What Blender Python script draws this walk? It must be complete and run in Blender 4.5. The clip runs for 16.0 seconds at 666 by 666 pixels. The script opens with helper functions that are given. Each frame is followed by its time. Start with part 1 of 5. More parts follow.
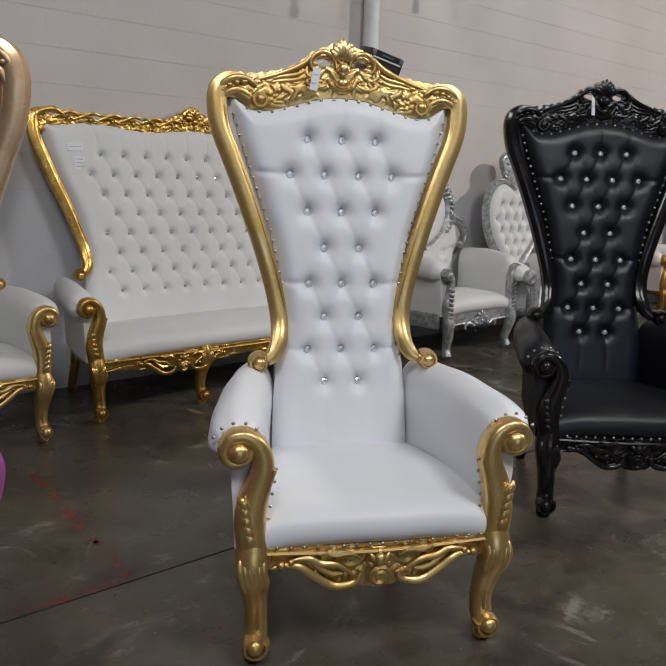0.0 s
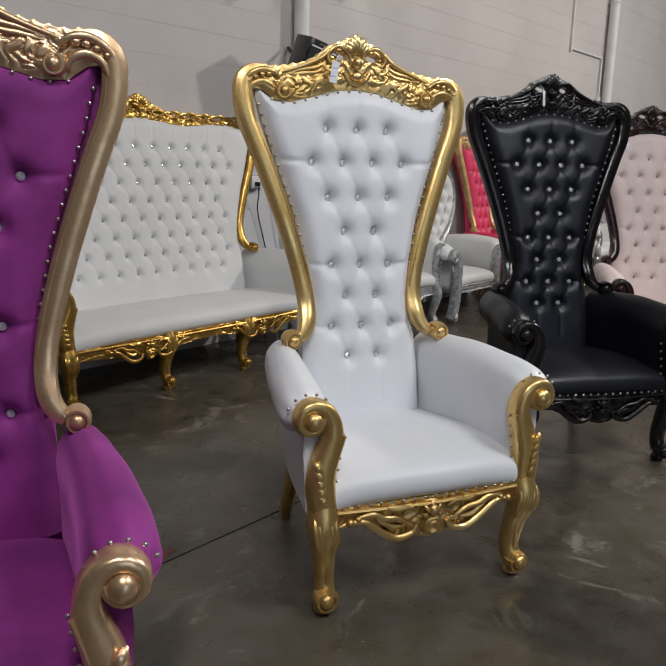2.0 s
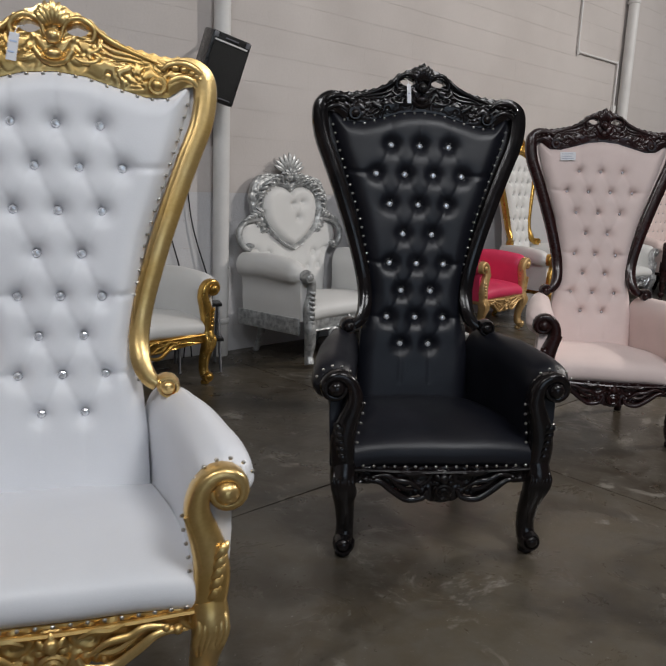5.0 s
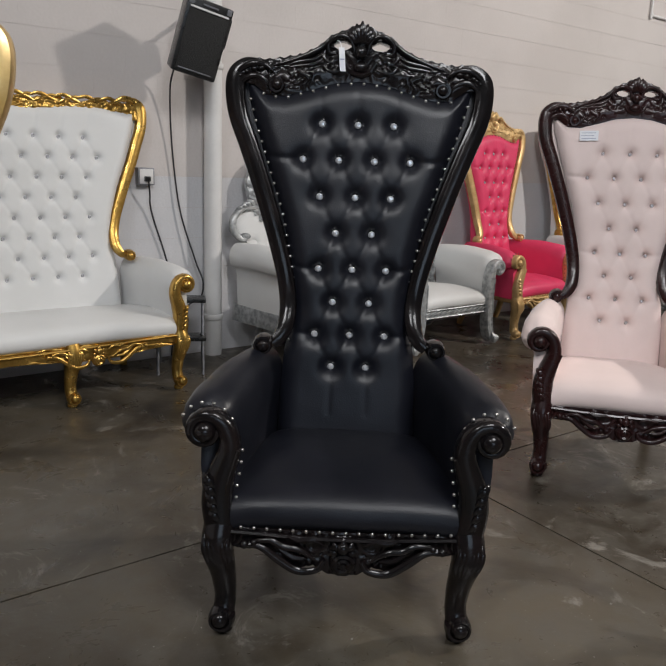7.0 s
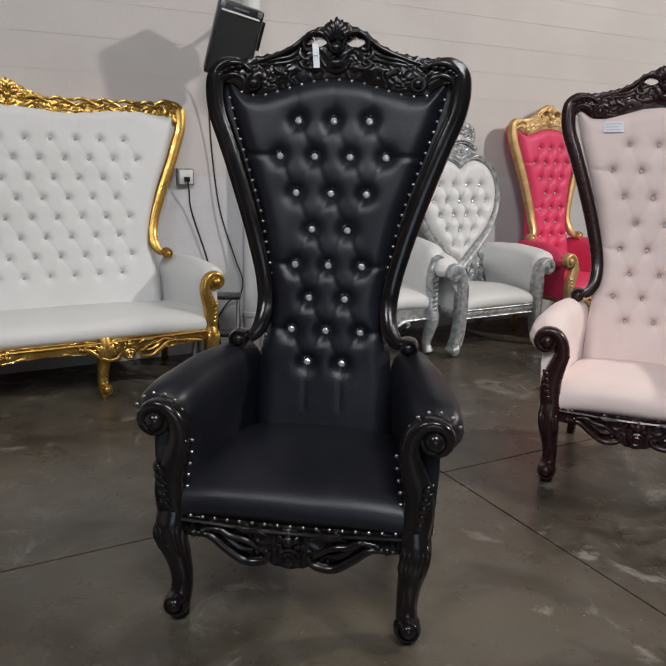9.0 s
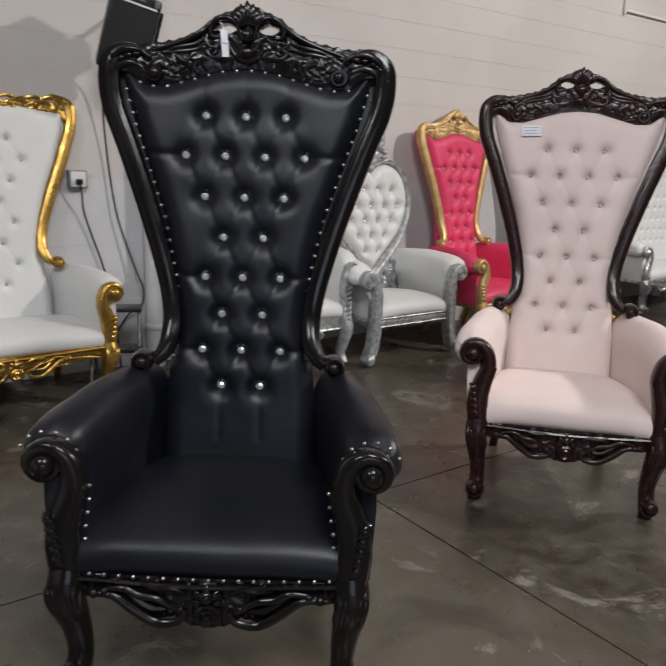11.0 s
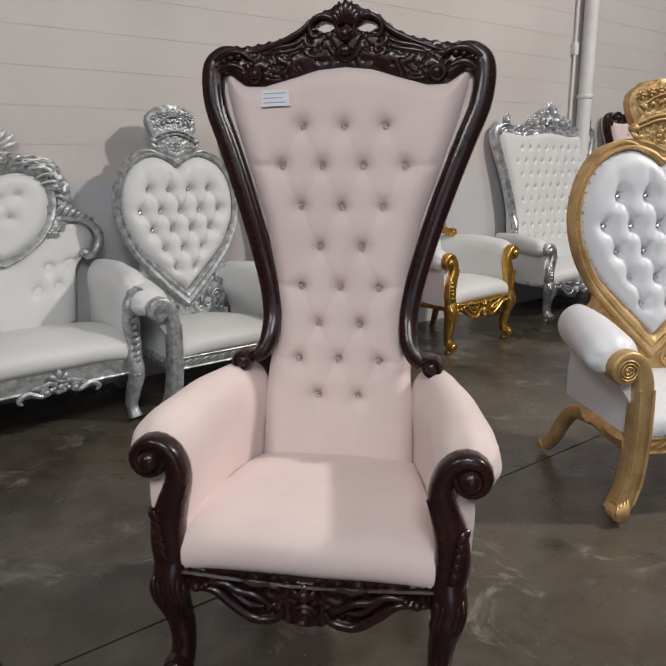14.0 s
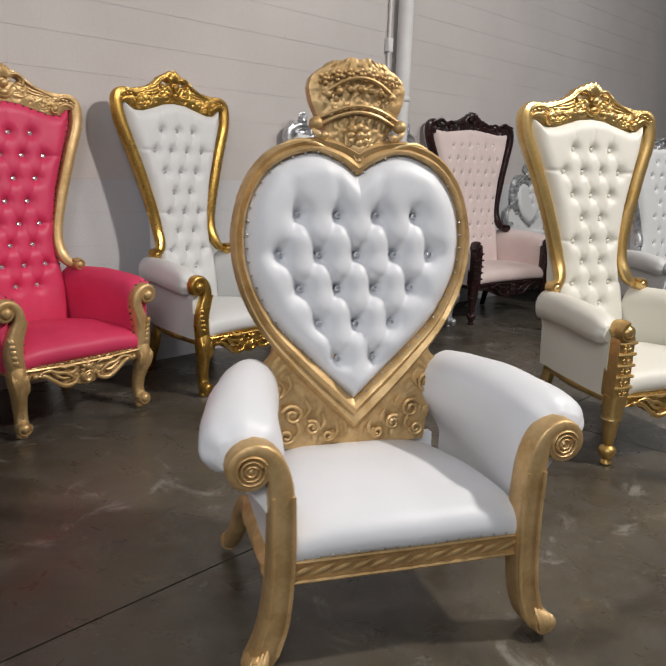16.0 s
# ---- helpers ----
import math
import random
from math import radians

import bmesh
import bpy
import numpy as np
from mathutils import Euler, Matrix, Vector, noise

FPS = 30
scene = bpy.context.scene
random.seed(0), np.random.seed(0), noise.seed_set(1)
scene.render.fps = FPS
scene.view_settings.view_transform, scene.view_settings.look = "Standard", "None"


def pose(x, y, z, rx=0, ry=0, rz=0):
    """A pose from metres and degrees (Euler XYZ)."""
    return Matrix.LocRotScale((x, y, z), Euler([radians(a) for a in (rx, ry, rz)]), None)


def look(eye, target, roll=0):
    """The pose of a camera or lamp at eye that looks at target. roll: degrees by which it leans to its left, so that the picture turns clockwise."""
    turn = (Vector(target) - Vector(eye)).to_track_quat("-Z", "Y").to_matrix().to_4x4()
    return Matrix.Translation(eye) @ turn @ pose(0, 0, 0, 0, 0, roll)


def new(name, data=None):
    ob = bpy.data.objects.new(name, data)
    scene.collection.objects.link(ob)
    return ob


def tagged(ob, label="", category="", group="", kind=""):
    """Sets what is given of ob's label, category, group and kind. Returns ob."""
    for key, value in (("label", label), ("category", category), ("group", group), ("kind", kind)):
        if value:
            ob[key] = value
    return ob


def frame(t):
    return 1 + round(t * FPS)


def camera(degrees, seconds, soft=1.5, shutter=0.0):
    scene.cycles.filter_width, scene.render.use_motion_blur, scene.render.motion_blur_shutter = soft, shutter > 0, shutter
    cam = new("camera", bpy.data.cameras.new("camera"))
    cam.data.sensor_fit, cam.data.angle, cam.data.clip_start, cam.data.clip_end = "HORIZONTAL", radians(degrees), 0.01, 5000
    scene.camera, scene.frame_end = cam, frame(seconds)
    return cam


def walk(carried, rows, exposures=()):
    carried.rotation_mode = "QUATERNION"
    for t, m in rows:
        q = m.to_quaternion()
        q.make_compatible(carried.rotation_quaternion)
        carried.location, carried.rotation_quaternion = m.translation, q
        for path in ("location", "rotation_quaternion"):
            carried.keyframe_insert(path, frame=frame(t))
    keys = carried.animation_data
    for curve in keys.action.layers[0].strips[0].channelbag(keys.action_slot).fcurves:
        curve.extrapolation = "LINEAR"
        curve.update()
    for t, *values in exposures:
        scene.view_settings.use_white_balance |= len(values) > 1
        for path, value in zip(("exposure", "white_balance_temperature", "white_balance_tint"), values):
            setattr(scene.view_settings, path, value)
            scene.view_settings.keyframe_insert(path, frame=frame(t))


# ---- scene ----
cam = camera(49.5, 16.0, shutter=0.22)
PATH = [
    (0, (0.441, 0.161, 1.308), (0.219, 2.108, 0.905), 1.8),
    (0.5, (0.287, 0.01, 1.297), (0.173, 1.968, 0.903), 1.8),
    (1, (0.155, -0.053, 1.303), (0.142, 1.906, 0.9), 1.0),
    (1.5, (0.001, -0.037, 1.299), (0.084, 1.916, 0.877), 0.9),
    (2, (-0.06, -0.029, 1.303), (0.057, 1.92, 0.869), 1.4),
    (2.5, (0.014, -0.015, 1.313), (0.082, 1.944, 0.912), 2.0),
    (3, (0.181, 0.001, 1.32), (0.162, 1.962, 0.93), 2.3),
    (3.5, (0.343, 0.102, 1.309), (0.288, 2.06, 0.908), 2.6),
    (4, (0.534, 0.287, 1.317), (0.489, 2.247, 0.923), 2.7),
    (4.5, (0.8, 0.434, 1.324), (0.736, 2.394, 0.933), 2.5),
    (5, (1.015, 0.604, 1.321), (0.957, 2.562, 0.914), 2.3),
    (5.2, (1.084, 0.695, 1.316), (1.023, 2.653, 0.913), 2.0),
    (7.3, (1.665, 1.244, 1.374), (1.299, 3.153, 0.902), 1.7),
    (7.5, (1.719, 1.265, 1.369), (1.305, 3.166, 0.905), 1.2),
    (8, (1.859, 1.285, 1.374), (1.338, 3.158, 0.902), 1.1),
    (8.2, (1.908, 1.285, 1.376), (1.35, 3.145, 0.896), 1.2),
    (10.5, (2.03, 1.38, 1.353), (1.476, 3.248, 0.901), 1.2),
    (11, (1.889, 1.509, 1.354), (1.587, 3.432, 0.898), 1.8),
    (11.5, (1.88, 1.706, 1.341), (1.823, 3.65, 0.875), 1.5),
    (12, (2.023, 1.985, 1.337), (2.096, 3.93, 0.877), 2.0),
    (12.5, (2.094, 2.277, 1.335), (2.231, 4.214, 0.857), 1.7),
    (13, (2.177, 2.479, 1.335), (2.246, 4.419, 0.856), 0.8),
    (13.5, (2.429, 2.612, 1.352), (2.332, 4.552, 0.876), 0.2),
    (14, (2.638, 2.775, 1.352), (2.431, 4.707, 0.882), -0.0),
    (14.5, (2.838, 3.013, 1.353), (2.646, 4.95, 0.891), 0.6),
    (15, (3.118, 3.235, 1.358), (3.005, 5.177, 0.894), 1.0),
    (15.5, (3.367, 3.468, 1.349), (3.343, 5.414, 0.887), 1.7),
    (16, (3.58, 3.714, 1.349), (3.626, 5.662, 0.897), 2.0),
]
EXPOSURES = [(0.0, -0.60), (2.0, -0.56), (3.5, -0.60), (5.0, -0.68), (7.5, -0.26), (11.0, -0.30), (12.5, -0.32), (13.5, -0.42), (16.0, -0.47)]
walk(cam, [(t, look(eye, target, roll)) for t, eye, target, roll in PATH], EXPOSURES)

# ---- light: unseen key lamp, added overhead fills and an added cool daylight fill ----
world = bpy.data.worlds.new("world")
world.use_nodes = True
scene.world = world
world.node_tree.nodes["Background"].inputs[0].default_value = (0.6, 0.7, 0.85, 1)
world.node_tree.nodes["Background"].inputs[1].default_value = 0.1


def area(name, eye, target, size, watts, colour, size_y=None):
    data = bpy.data.lights.new(name, "AREA")
    data.energy, data.color, data.size = watts, colour, size
    if size_y:
        data.shape, data.size_y = "RECTANGLE", size_y
    lamp = new(name, data)
    lamp.matrix_world = look(eye, target)
    return lamp


R45 = math.sqrt(0.5)


def wall_place(u, n, z=0.0):
    """A place from metres along the block wall, metres out from it (minus the wall's own offset) and height."""
    return Vector(((u + n) * R45, (u - n) * R45, z))


area("key_lamp", (7.5, 5.8, 4.8), (2.4, 5.6, 0.5), 0.34, 335, (1.0, 0.94, 0.88))
# three added fills from above, without fixtures, to brighten chairs and wall
area("overhead_fill", (0.2, -0.9, 4.7), (0.2, 1.8, 0), 1.3, 128, (0.97, 0.98, 1.0), 1.3)
area("overhead_fill", (3.2, 0.6, 4.5), (2.9, 4.6, 0), 1.6, 185, (0.97, 0.98, 1.0), 1.6)
area("overhead_fill", (9.0, 8.2, 5.0), (8.2, 11.0, 0.5), 1.3, 170, (0.97, 0.98, 1.0), 1.3)
# added bluish fill from behind the camera; no door or opening is built there
area("cool_daylight_fill", (4.5, -6.3, 2.2), (2.0, 3.0, 1.0), 4.0, 98, (0.66, 0.82, 1.0), 3.2)

# ---- materials ----
def material(name, colour, rough=0.5, metal=0.0, colour2=None, scale=8.0, bump=0.0, bump_scale=60.0, rough2=None, coat=0.0, sheen=0.0,
             fine=0.25, detail=6.0, spec=0.5, contrast=(0.35, 0.65), placed=False):
    m = bpy.data.materials.new(name)
    m.use_nodes = True
    nt = m.node_tree
    b = nt.nodes["Principled BSDF"]
    # placed: one pattern runs on over all the pieces, else each object has its own
    where = nt.nodes.new("ShaderNodeNewGeometry").outputs["Position"] if placed else nt.nodes.new("ShaderNodeTexCoord").outputs["Object"]
    n1 = nt.nodes.new("ShaderNodeTexNoise")
    n1.inputs["Scale"].default_value, n1.inputs["Detail"].default_value = scale, detail
    nt.links.new(where, n1.inputs["Vector"])
    n2 = nt.nodes.new("ShaderNodeTexNoise")
    n2.inputs["Scale"].default_value, n2.inputs["Detail"].default_value = bump_scale, 4.0
    nt.links.new(where, n2.inputs["Vector"])
    ramp = nt.nodes.new("ShaderNodeMapRange")
    ramp.inputs[1].default_value, ramp.inputs[2].default_value = contrast
    mixv = nt.nodes.new("ShaderNodeMath")
    mixv.operation = "MULTIPLY_ADD"
    sub = nt.nodes.new("ShaderNodeMath")
    sub.operation = "SUBTRACT"
    sub.inputs[1].default_value = 0.5
    nt.links.new(n2.outputs["Fac"], sub.inputs[0])
    nt.links.new(sub.outputs[0], mixv.inputs[0])
    mixv.inputs[1].default_value = fine
    nt.links.new(n1.outputs["Fac"], mixv.inputs[2])
    nt.links.new(mixv.outputs[0], ramp.inputs[0])
    mix = nt.nodes.new("ShaderNodeMix")
    mix.data_type = "RGBA"
    mix.inputs[6].default_value = (*colour, 1)
    mix.inputs[7].default_value = (*(colour2 or tuple(c * 0.85 for c in colour)), 1)
    nt.links.new(ramp.outputs[0], mix.inputs[0])
    nt.links.new(mix.outputs[2], b.inputs["Base Color"])
    b.inputs["Metallic"].default_value = metal
    b.inputs["Specular IOR Level"].default_value = spec
    rr = nt.nodes.new("ShaderNodeMapRange")
    rr.inputs[3].default_value, rr.inputs[4].default_value = rough, rough2 if rough2 is not None else min(1, rough * 1.3)
    nt.links.new(ramp.outputs[0], rr.inputs[0])
    nt.links.new(rr.outputs[0], b.inputs["Roughness"])
    if coat:
        b.inputs["Coat Weight"].default_value, b.inputs["Coat Roughness"].default_value = coat, 0.08
    if sheen:
        b.inputs["Sheen Weight"].default_value, b.inputs["Sheen Roughness"].default_value = sheen, 0.4
        b.inputs["Sheen Tint"].default_value = (*[min(1, c * 1.6 + 0.1) for c in colour], 1)
    if bump:
        bp = nt.nodes.new("ShaderNodeBump")
        bp.inputs["Strength"].default_value, bp.inputs["Distance"].default_value = bump, 0.01
        nt.links.new(n2.outputs["Fac"], bp.inputs["Height"])
        nt.links.new(bp.outputs[0], b.inputs["Normal"])
    return m


M_GOLD = material("gold_paint", (0.80, 0.57, 0.25), 0.29, 0.86, (0.58, 0.375, 0.125), 7, 0.04, 90, 0.42)
M_GOLD_BRIGHT = material("bright_gold_paint", (0.68, 0.425, 0.115), 0.26, 0.90, (0.40, 0.235, 0.055), 16, 0.05, 90, 0.40)
M_GOLD_MATT = material("matt_gold_paint", (0.68, 0.47, 0.23), 0.42, 0.6, (0.48, 0.31, 0.13), 12, 0.06, 90, 0.58)
M_CHAMPAGNE = material("champagne_gold_paint", (0.87, 0.61, 0.38), 0.29, 0.82, (0.64, 0.42, 0.24), 9, 0.05, 90, 0.40)
M_SILVER = material("silver_leaf_paint", (0.55, 0.565, 0.57), 0.38, 0.5, (0.27, 0.28, 0.285), 26, 0.14, 90, 0.52)
M_CHROME = material("bright_silver_paint", (0.78, 0.79, 0.81), 0.28, 0.8, (0.34, 0.35, 0.37), 18, 0.15, 90, 0.34)
M_BLACK_WOOD = material("gloss_black_paint", (0.006, 0.0055, 0.006), 0.14, 0.0, (0.010, 0.007, 0.007), 10, 0.05, 80, 0.24, coat=0.12, spec=0.32)
M_MAHOGANY = material("gloss_mahogany_stain", (0.028, 0.0088, 0.0085), 0.24, 0.0, (0.014, 0.005, 0.005), 9, 0.06, 60, 0.34, coat=0.24, spec=0.30)
M_WHITE = material("white_vinyl", (0.735, 0.742, 0.772), 0.42, 0.0, (0.695, 0.703, 0.733), 3, 0.06, 240, 0.5)
M_OFF_WHITE = material("off_white_vinyl", (0.695, 0.695, 0.688), 0.46, 0.0, (0.65, 0.65, 0.64), 3, 0.06, 240, 0.56)
M_CREAM = material("cream_vinyl", (0.72, 0.70, 0.63), 0.45, 0.0, (0.68, 0.66, 0.59), 3, 0.06, 240, 0.55)
M_BLACK = material("black_vinyl", (0.0052, 0.0058, 0.0095), 0.36, 0.0, (0.0072, 0.0078, 0.0125), 5, 0.10, 240, 0.46, spec=0.41)
M_BLUSH = material("blush_velvet", (0.745, 0.612, 0.582), 0.85, 0.0, (0.695, 0.568, 0.54), 5, 0.08, 300, 0.95, sheen=0.3)
M_PURPLE = material("purple_velvet", (0.29, 0.028, 0.245), 0.7, 0.0, (0.165, 0.015, 0.15), 5, 0.08, 300, 0.85, sheen=1.0)
M_PINK = material("hot_pink_vinyl", (0.70, 0.045, 0.13), 0.45, 0.0, (0.62, 0.035, 0.11), 5, 0.08, 240, 0.55)
M_CRYSTAL = material("crystal", (0.95, 0.95, 0.97), 0.05, 0.6, (0.50, 0.51, 0.54), 130, 0, 60, 0.16)
M_SMOKY = material("smoky_crystal", (0.88, 0.85, 0.85), 0.08, 0.6, (0.38, 0.34, 0.34), 150, 0, 60, 0.2)
M_NAIL = material("chrome_nail", (0.62, 0.60, 0.58), 0.25, 0.95, (0.45, 0.43, 0.40), 20, 0, 60, 0.35)
M_DARK_NAIL = material("dark_nail", (0.22, 0.17, 0.12), 0.3, 0.9, (0.15, 0.11, 0.07), 20, 0, 60, 0.4)
M_PAPER = material("paper", (0.78, 0.78, 0.79), 0.7, 0.0, (0.74, 0.75, 0.80), 30, 0.05, 200)
M_INK = material("ink", (0.40, 0.42, 0.52), 0.7, 0.0, (0.34, 0.36, 0.46), 30)
M_BLUE_INK = material("pale_blue_print", (0.50, 0.60, 0.80), 0.6, 0.0, (0.44, 0.55, 0.76), 30)
M_PLASTIC = material("black_plastic", (0.012, 0.012, 0.013), 0.22, 0.0, (0.02, 0.02, 0.02), 20, 0.05, 160, 0.4)
M_GRILLE = material("speaker_grille", (0.02, 0.02, 0.02), 0.5, 0.2, (0.01, 0.01, 0.01), 300, 0.6, 500)
M_CABLE = material("cable_rubber", (0.02, 0.02, 0.022), 0.5)
M_GREY_METAL = material("grey_metal", (0.30, 0.31, 0.33), 0.4, 0.7, (0.2, 0.2, 0.22), 20)
M_WALL = material("painted_block", (0.572, 0.530, 0.510), 0.62, 0.0, (0.522, 0.482, 0.462), 1.1, 0.10, 60, 0.75, fine=0.25, placed=True)
M_WALL_LOW = material("painted_block_grey", (0.57, 0.565, 0.575), 0.6, 0.0, (0.515, 0.51, 0.525), 1.8, 0.22, 60, 0.75, fine=0.3, placed=True)
M_JOINT = material("painted_mortar", (0.57, 0.53, 0.51), 0.8, 0.0, (0.50, 0.465, 0.445), 1.5, 0.2, 80, placed=True)
M_PIPE = material("painted_pipe", (0.70, 0.69, 0.68), 0.45, 0.0, (0.64, 0.63, 0.62), 6, 0.1, 60)
M_CEIL = material("ceiling_paint", (0.55, 0.54, 0.52), 0.8, 0.0, None, 2)
M_FAR = material("far_wall_paint", (0.42, 0.40, 0.38), 0.8, 0.0, None, 2)


def floor_material():
    m = bpy.data.materials.new("sealed_concrete")
    m.use_nodes = True
    nt = m.node_tree
    b = nt.nodes["Principled BSDF"]
    geo = nt.nodes.new("ShaderNodeNewGeometry")

    def nz(scale, detail, dist=0.0, rough=0.55):
        n = nt.nodes.new("ShaderNodeTexNoise")
        n.inputs["Scale"].default_value, n.inputs["Detail"].default_value = scale, detail
        n.inputs["Distortion"].default_value, n.inputs["Roughness"].default_value = dist, rough
        nt.links.new(geo.outputs["Position"], n.inputs["Vector"])
        return n.outputs["Fac"]

    def rng(src, a, b_, c=0.0, d=1.0):
        r = nt.nodes.new("ShaderNodeMapRange")
        for i, v in zip((1, 2, 3, 4), (a, b_, c, d)):
            r.inputs[i].default_value = v
        nt.links.new(src, r.inputs[0])
        return r.outputs[0]

    def mix(fac, a, b_):
        x = nt.nodes.new("ShaderNodeMix")
        x.data_type = "RGBA"
        nt.links.new(fac, x.inputs[0])
        for i, v in ((6, a), (7, b_)):
            if isinstance(v, tuple):
                x.inputs[i].default_value = (*v, 1)
            else:
                nt.links.new(v, x.inputs[i])
        return x.outputs[2]

    base = mix(rng(nz(0.9, 5, 0.6), 0.35, 0.65), (0.040, 0.031, 0.021), (0.104, 0.087, 0.062))
    base = mix(rng(nz(7, 8, 0.4, 0.65), 0.42, 0.64, 0.0, 0.75), base, (0.098, 0.088, 0.072))
    scuff = rng(nz(2.6, 10, 1.2, 0.72), 0.57, 0.64, 0.0, 0.7)
    base = mix(scuff, base, (0.25, 0.23, 0.20))
    base = mix(rng(nz(38, 6, 0.0, 0.7), 0.64, 0.74, 0.0, 0.6), base, (0.30, 0.29, 0.27))
    base = mix(rng(nz(1.7, 6, 0.9), 0.52, 0.66, 0.0, 0.7), base, (0.024, 0.020, 0.016))
    base = mix(rng(nz(85, 2, 0.0, 0.5), 0.735, 0.77, 0.0, 0.8), base, (0.42, 0.42, 0.40))
    nt.links.new(base, b.inputs["Base Color"])
    nt.links.new(rng(nz(5, 8, 0.8, 0.7), 0.3, 0.7, 0.20, 0.46), b.inputs["Roughness"])
    bp = nt.nodes.new("ShaderNodeBump")
    bp.inputs["Strength"].default_value, bp.inputs["Distance"].default_value = 0.12, 0.01
    nt.links.new(nz(26, 8), bp.inputs["Height"])
    nt.links.new(bp.outputs[0], b.inputs["Normal"])
    return m


M_FLOOR = floor_material()
M_GAP = material("joint_filler", (0.020, 0.017, 0.015), 0.8, 0.0, (0.035, 0.03, 0.026), 20)
M_RED = material("red_floor_paint", (0.24, 0.030, 0.035), 0.45, 0.0, (0.12, 0.04, 0.035), 9, 0.1, 60, contrast=(0.42, 0.6))

# ---- mesh tools ----
class Geo:
    """Vertices and faces that become one mesh."""

    def __init__(self):
        self.v, self.f = [], []

    def add(self, verts, faces):
        o = len(self.v)
        self.v += [tuple(map(float, p)) for p in verts]
        self.f += [tuple(i + o for i in f) for f in faces]
        return self

    def join(self, other, m=None):
        vs = other.v if m is None else [tuple(m @ Vector(p)) for p in other.v]
        return self.add(vs, other.f)

    def mirror(self):
        g = Geo()
        g.v = [(-x, y, z) for x, y, z in self.v]
        g.f = [tuple(reversed(f)) for f in self.f]
        return g

    def both(self):
        g = Geo()
        return g.join(self).join(self.mirror())

    def shift(self, dx=0.0, dy=0.0, dz=0.0):
        g = Geo()
        g.v = [(x + dx, y + dy, z + dz) for x, y, z in self.v]
        g.f = list(self.f)
        return g

    def warp(self, fn):
        g = Geo()
        g.v = [tuple(fn(*p)) for p in self.v]
        g.f = list(self.f)
        return g


def curve(pts, n):
    """n points evenly spaced by parameter on a Catmull-Rom curve through pts."""
    p = np.array(pts, float)
    p = np.vstack([2 * p[0] - p[1], p, 2 * p[-1] - p[-2]])
    out = []
    k = len(pts) - 1
    for s in np.linspace(0, k, n):
        i = min(int(s), k - 1)
        t = s - i
        a, b, c, d = p[i:i + 4]
        out.append(0.5 * (2 * b + (c - a) * t + (2 * a - 5 * b + 4 * c - d) * t * t + (3 * b - a - 3 * c + d) * t ** 3))
    return np.array(out)


def interp(x, table):
    return float(np.interp(x, [a for a, _ in table], [b for _, b in table]))


def tube(path, widths, depths=None, segs=8, flat=(0, 1, 0), square=1.0, groove=0.0):
    """A sweep along path; widths across, depths along the axis flat; square below 1 makes the section boxier; groove cuts a moulding."""
    path = np.array(path, float)
    n = len(path)
    widths = np.broadcast_to(np.array(widths, float), (n,))
    depths = widths if depths is None else np.broadcast_to(np.array(depths, float), (n,))
    tan = np.gradient(path, axis=0)
    tan /= np.linalg.norm(tan, axis=1)[:, None] + 1e-9
    fl = np.array(flat, float)
    g = Geo()
    verts = []
    for i in range(n):
        side = np.cross(tan[i], fl)
        side /= np.linalg.norm(side) + 1e-9
        up = np.cross(side, tan[i])
        for j in range(segs):
            a = 2 * math.pi * (j + 0.5) / segs
            c, s = math.cos(a), math.sin(a)
            c2 = math.copysign(abs(c) ** square, c)
            s2 = math.copysign(abs(s) ** square, s)
            k = 1.0 - groove * (0.5 + 0.5 * math.cos(6 * a)) if groove else 1.0
            verts.append(path[i] + side * c2 * widths[i] * k + up * s2 * depths[i] * k)
    faces = []
    for i in range(n - 1):
        for j in range(segs):
            k = (j + 1) % segs
            faces.append((i * segs + j, i * segs + k, (i + 1) * segs + k, (i + 1) * segs + j))
    faces.append(tuple(range(segs - 1, -1, -1)))
    faces.append(tuple((n - 1) * segs + j for j in range(segs)))
    return g.add(verts, faces)


def stroke(pts, r, n=9, segs=6, flat=0.8, taper=0.25, both_ends=True):
    """A carved leaf stroke: thick in the middle, thin at its ends."""
    p = curve(pts, n)
    s = np.linspace(0, 1, n)
    w = r * (taper + (1 - taper) * (np.sin(math.pi * s) ** 0.7 if both_ends else (1 - s) ** 0.8))
    return tube(p, w, w * flat, segs)


def ball(c, r, squash=(1, 1, 1), nu=10, nv=7):
    g = Geo()
    verts = [(c[0], c[1], c[2] + r * squash[2])]
    for i in range(1, nv):
        a = math.pi * i / nv
        for j in range(nu):
            b = 2 * math.pi * j / nu
            verts.append((c[0] + r * squash[0] * math.sin(a) * math.cos(b), c[1] + r * squash[1] * math.sin(a) * math.sin(b), c[2] + r * squash[2] * math.cos(a)))
    verts.append((c[0], c[1], c[2] - r * squash[2]))
    faces = [(0, 1 + j, 1 + (j + 1) % nu) for j in range(nu)]
    for i in range(nv - 2):
        for j in range(nu):
            a, b = 1 + i * nu + j, 1 + i * nu + (j + 1) % nu
            faces.append((a, a + nu, b + nu, b))
    last = len(verts) - 1
    faces += [(last, 1 + (nv - 2) * nu + (j + 1) % nu, 1 + (nv - 2) * nu + j) for j in range(nu)]
    return g.add(verts, faces)


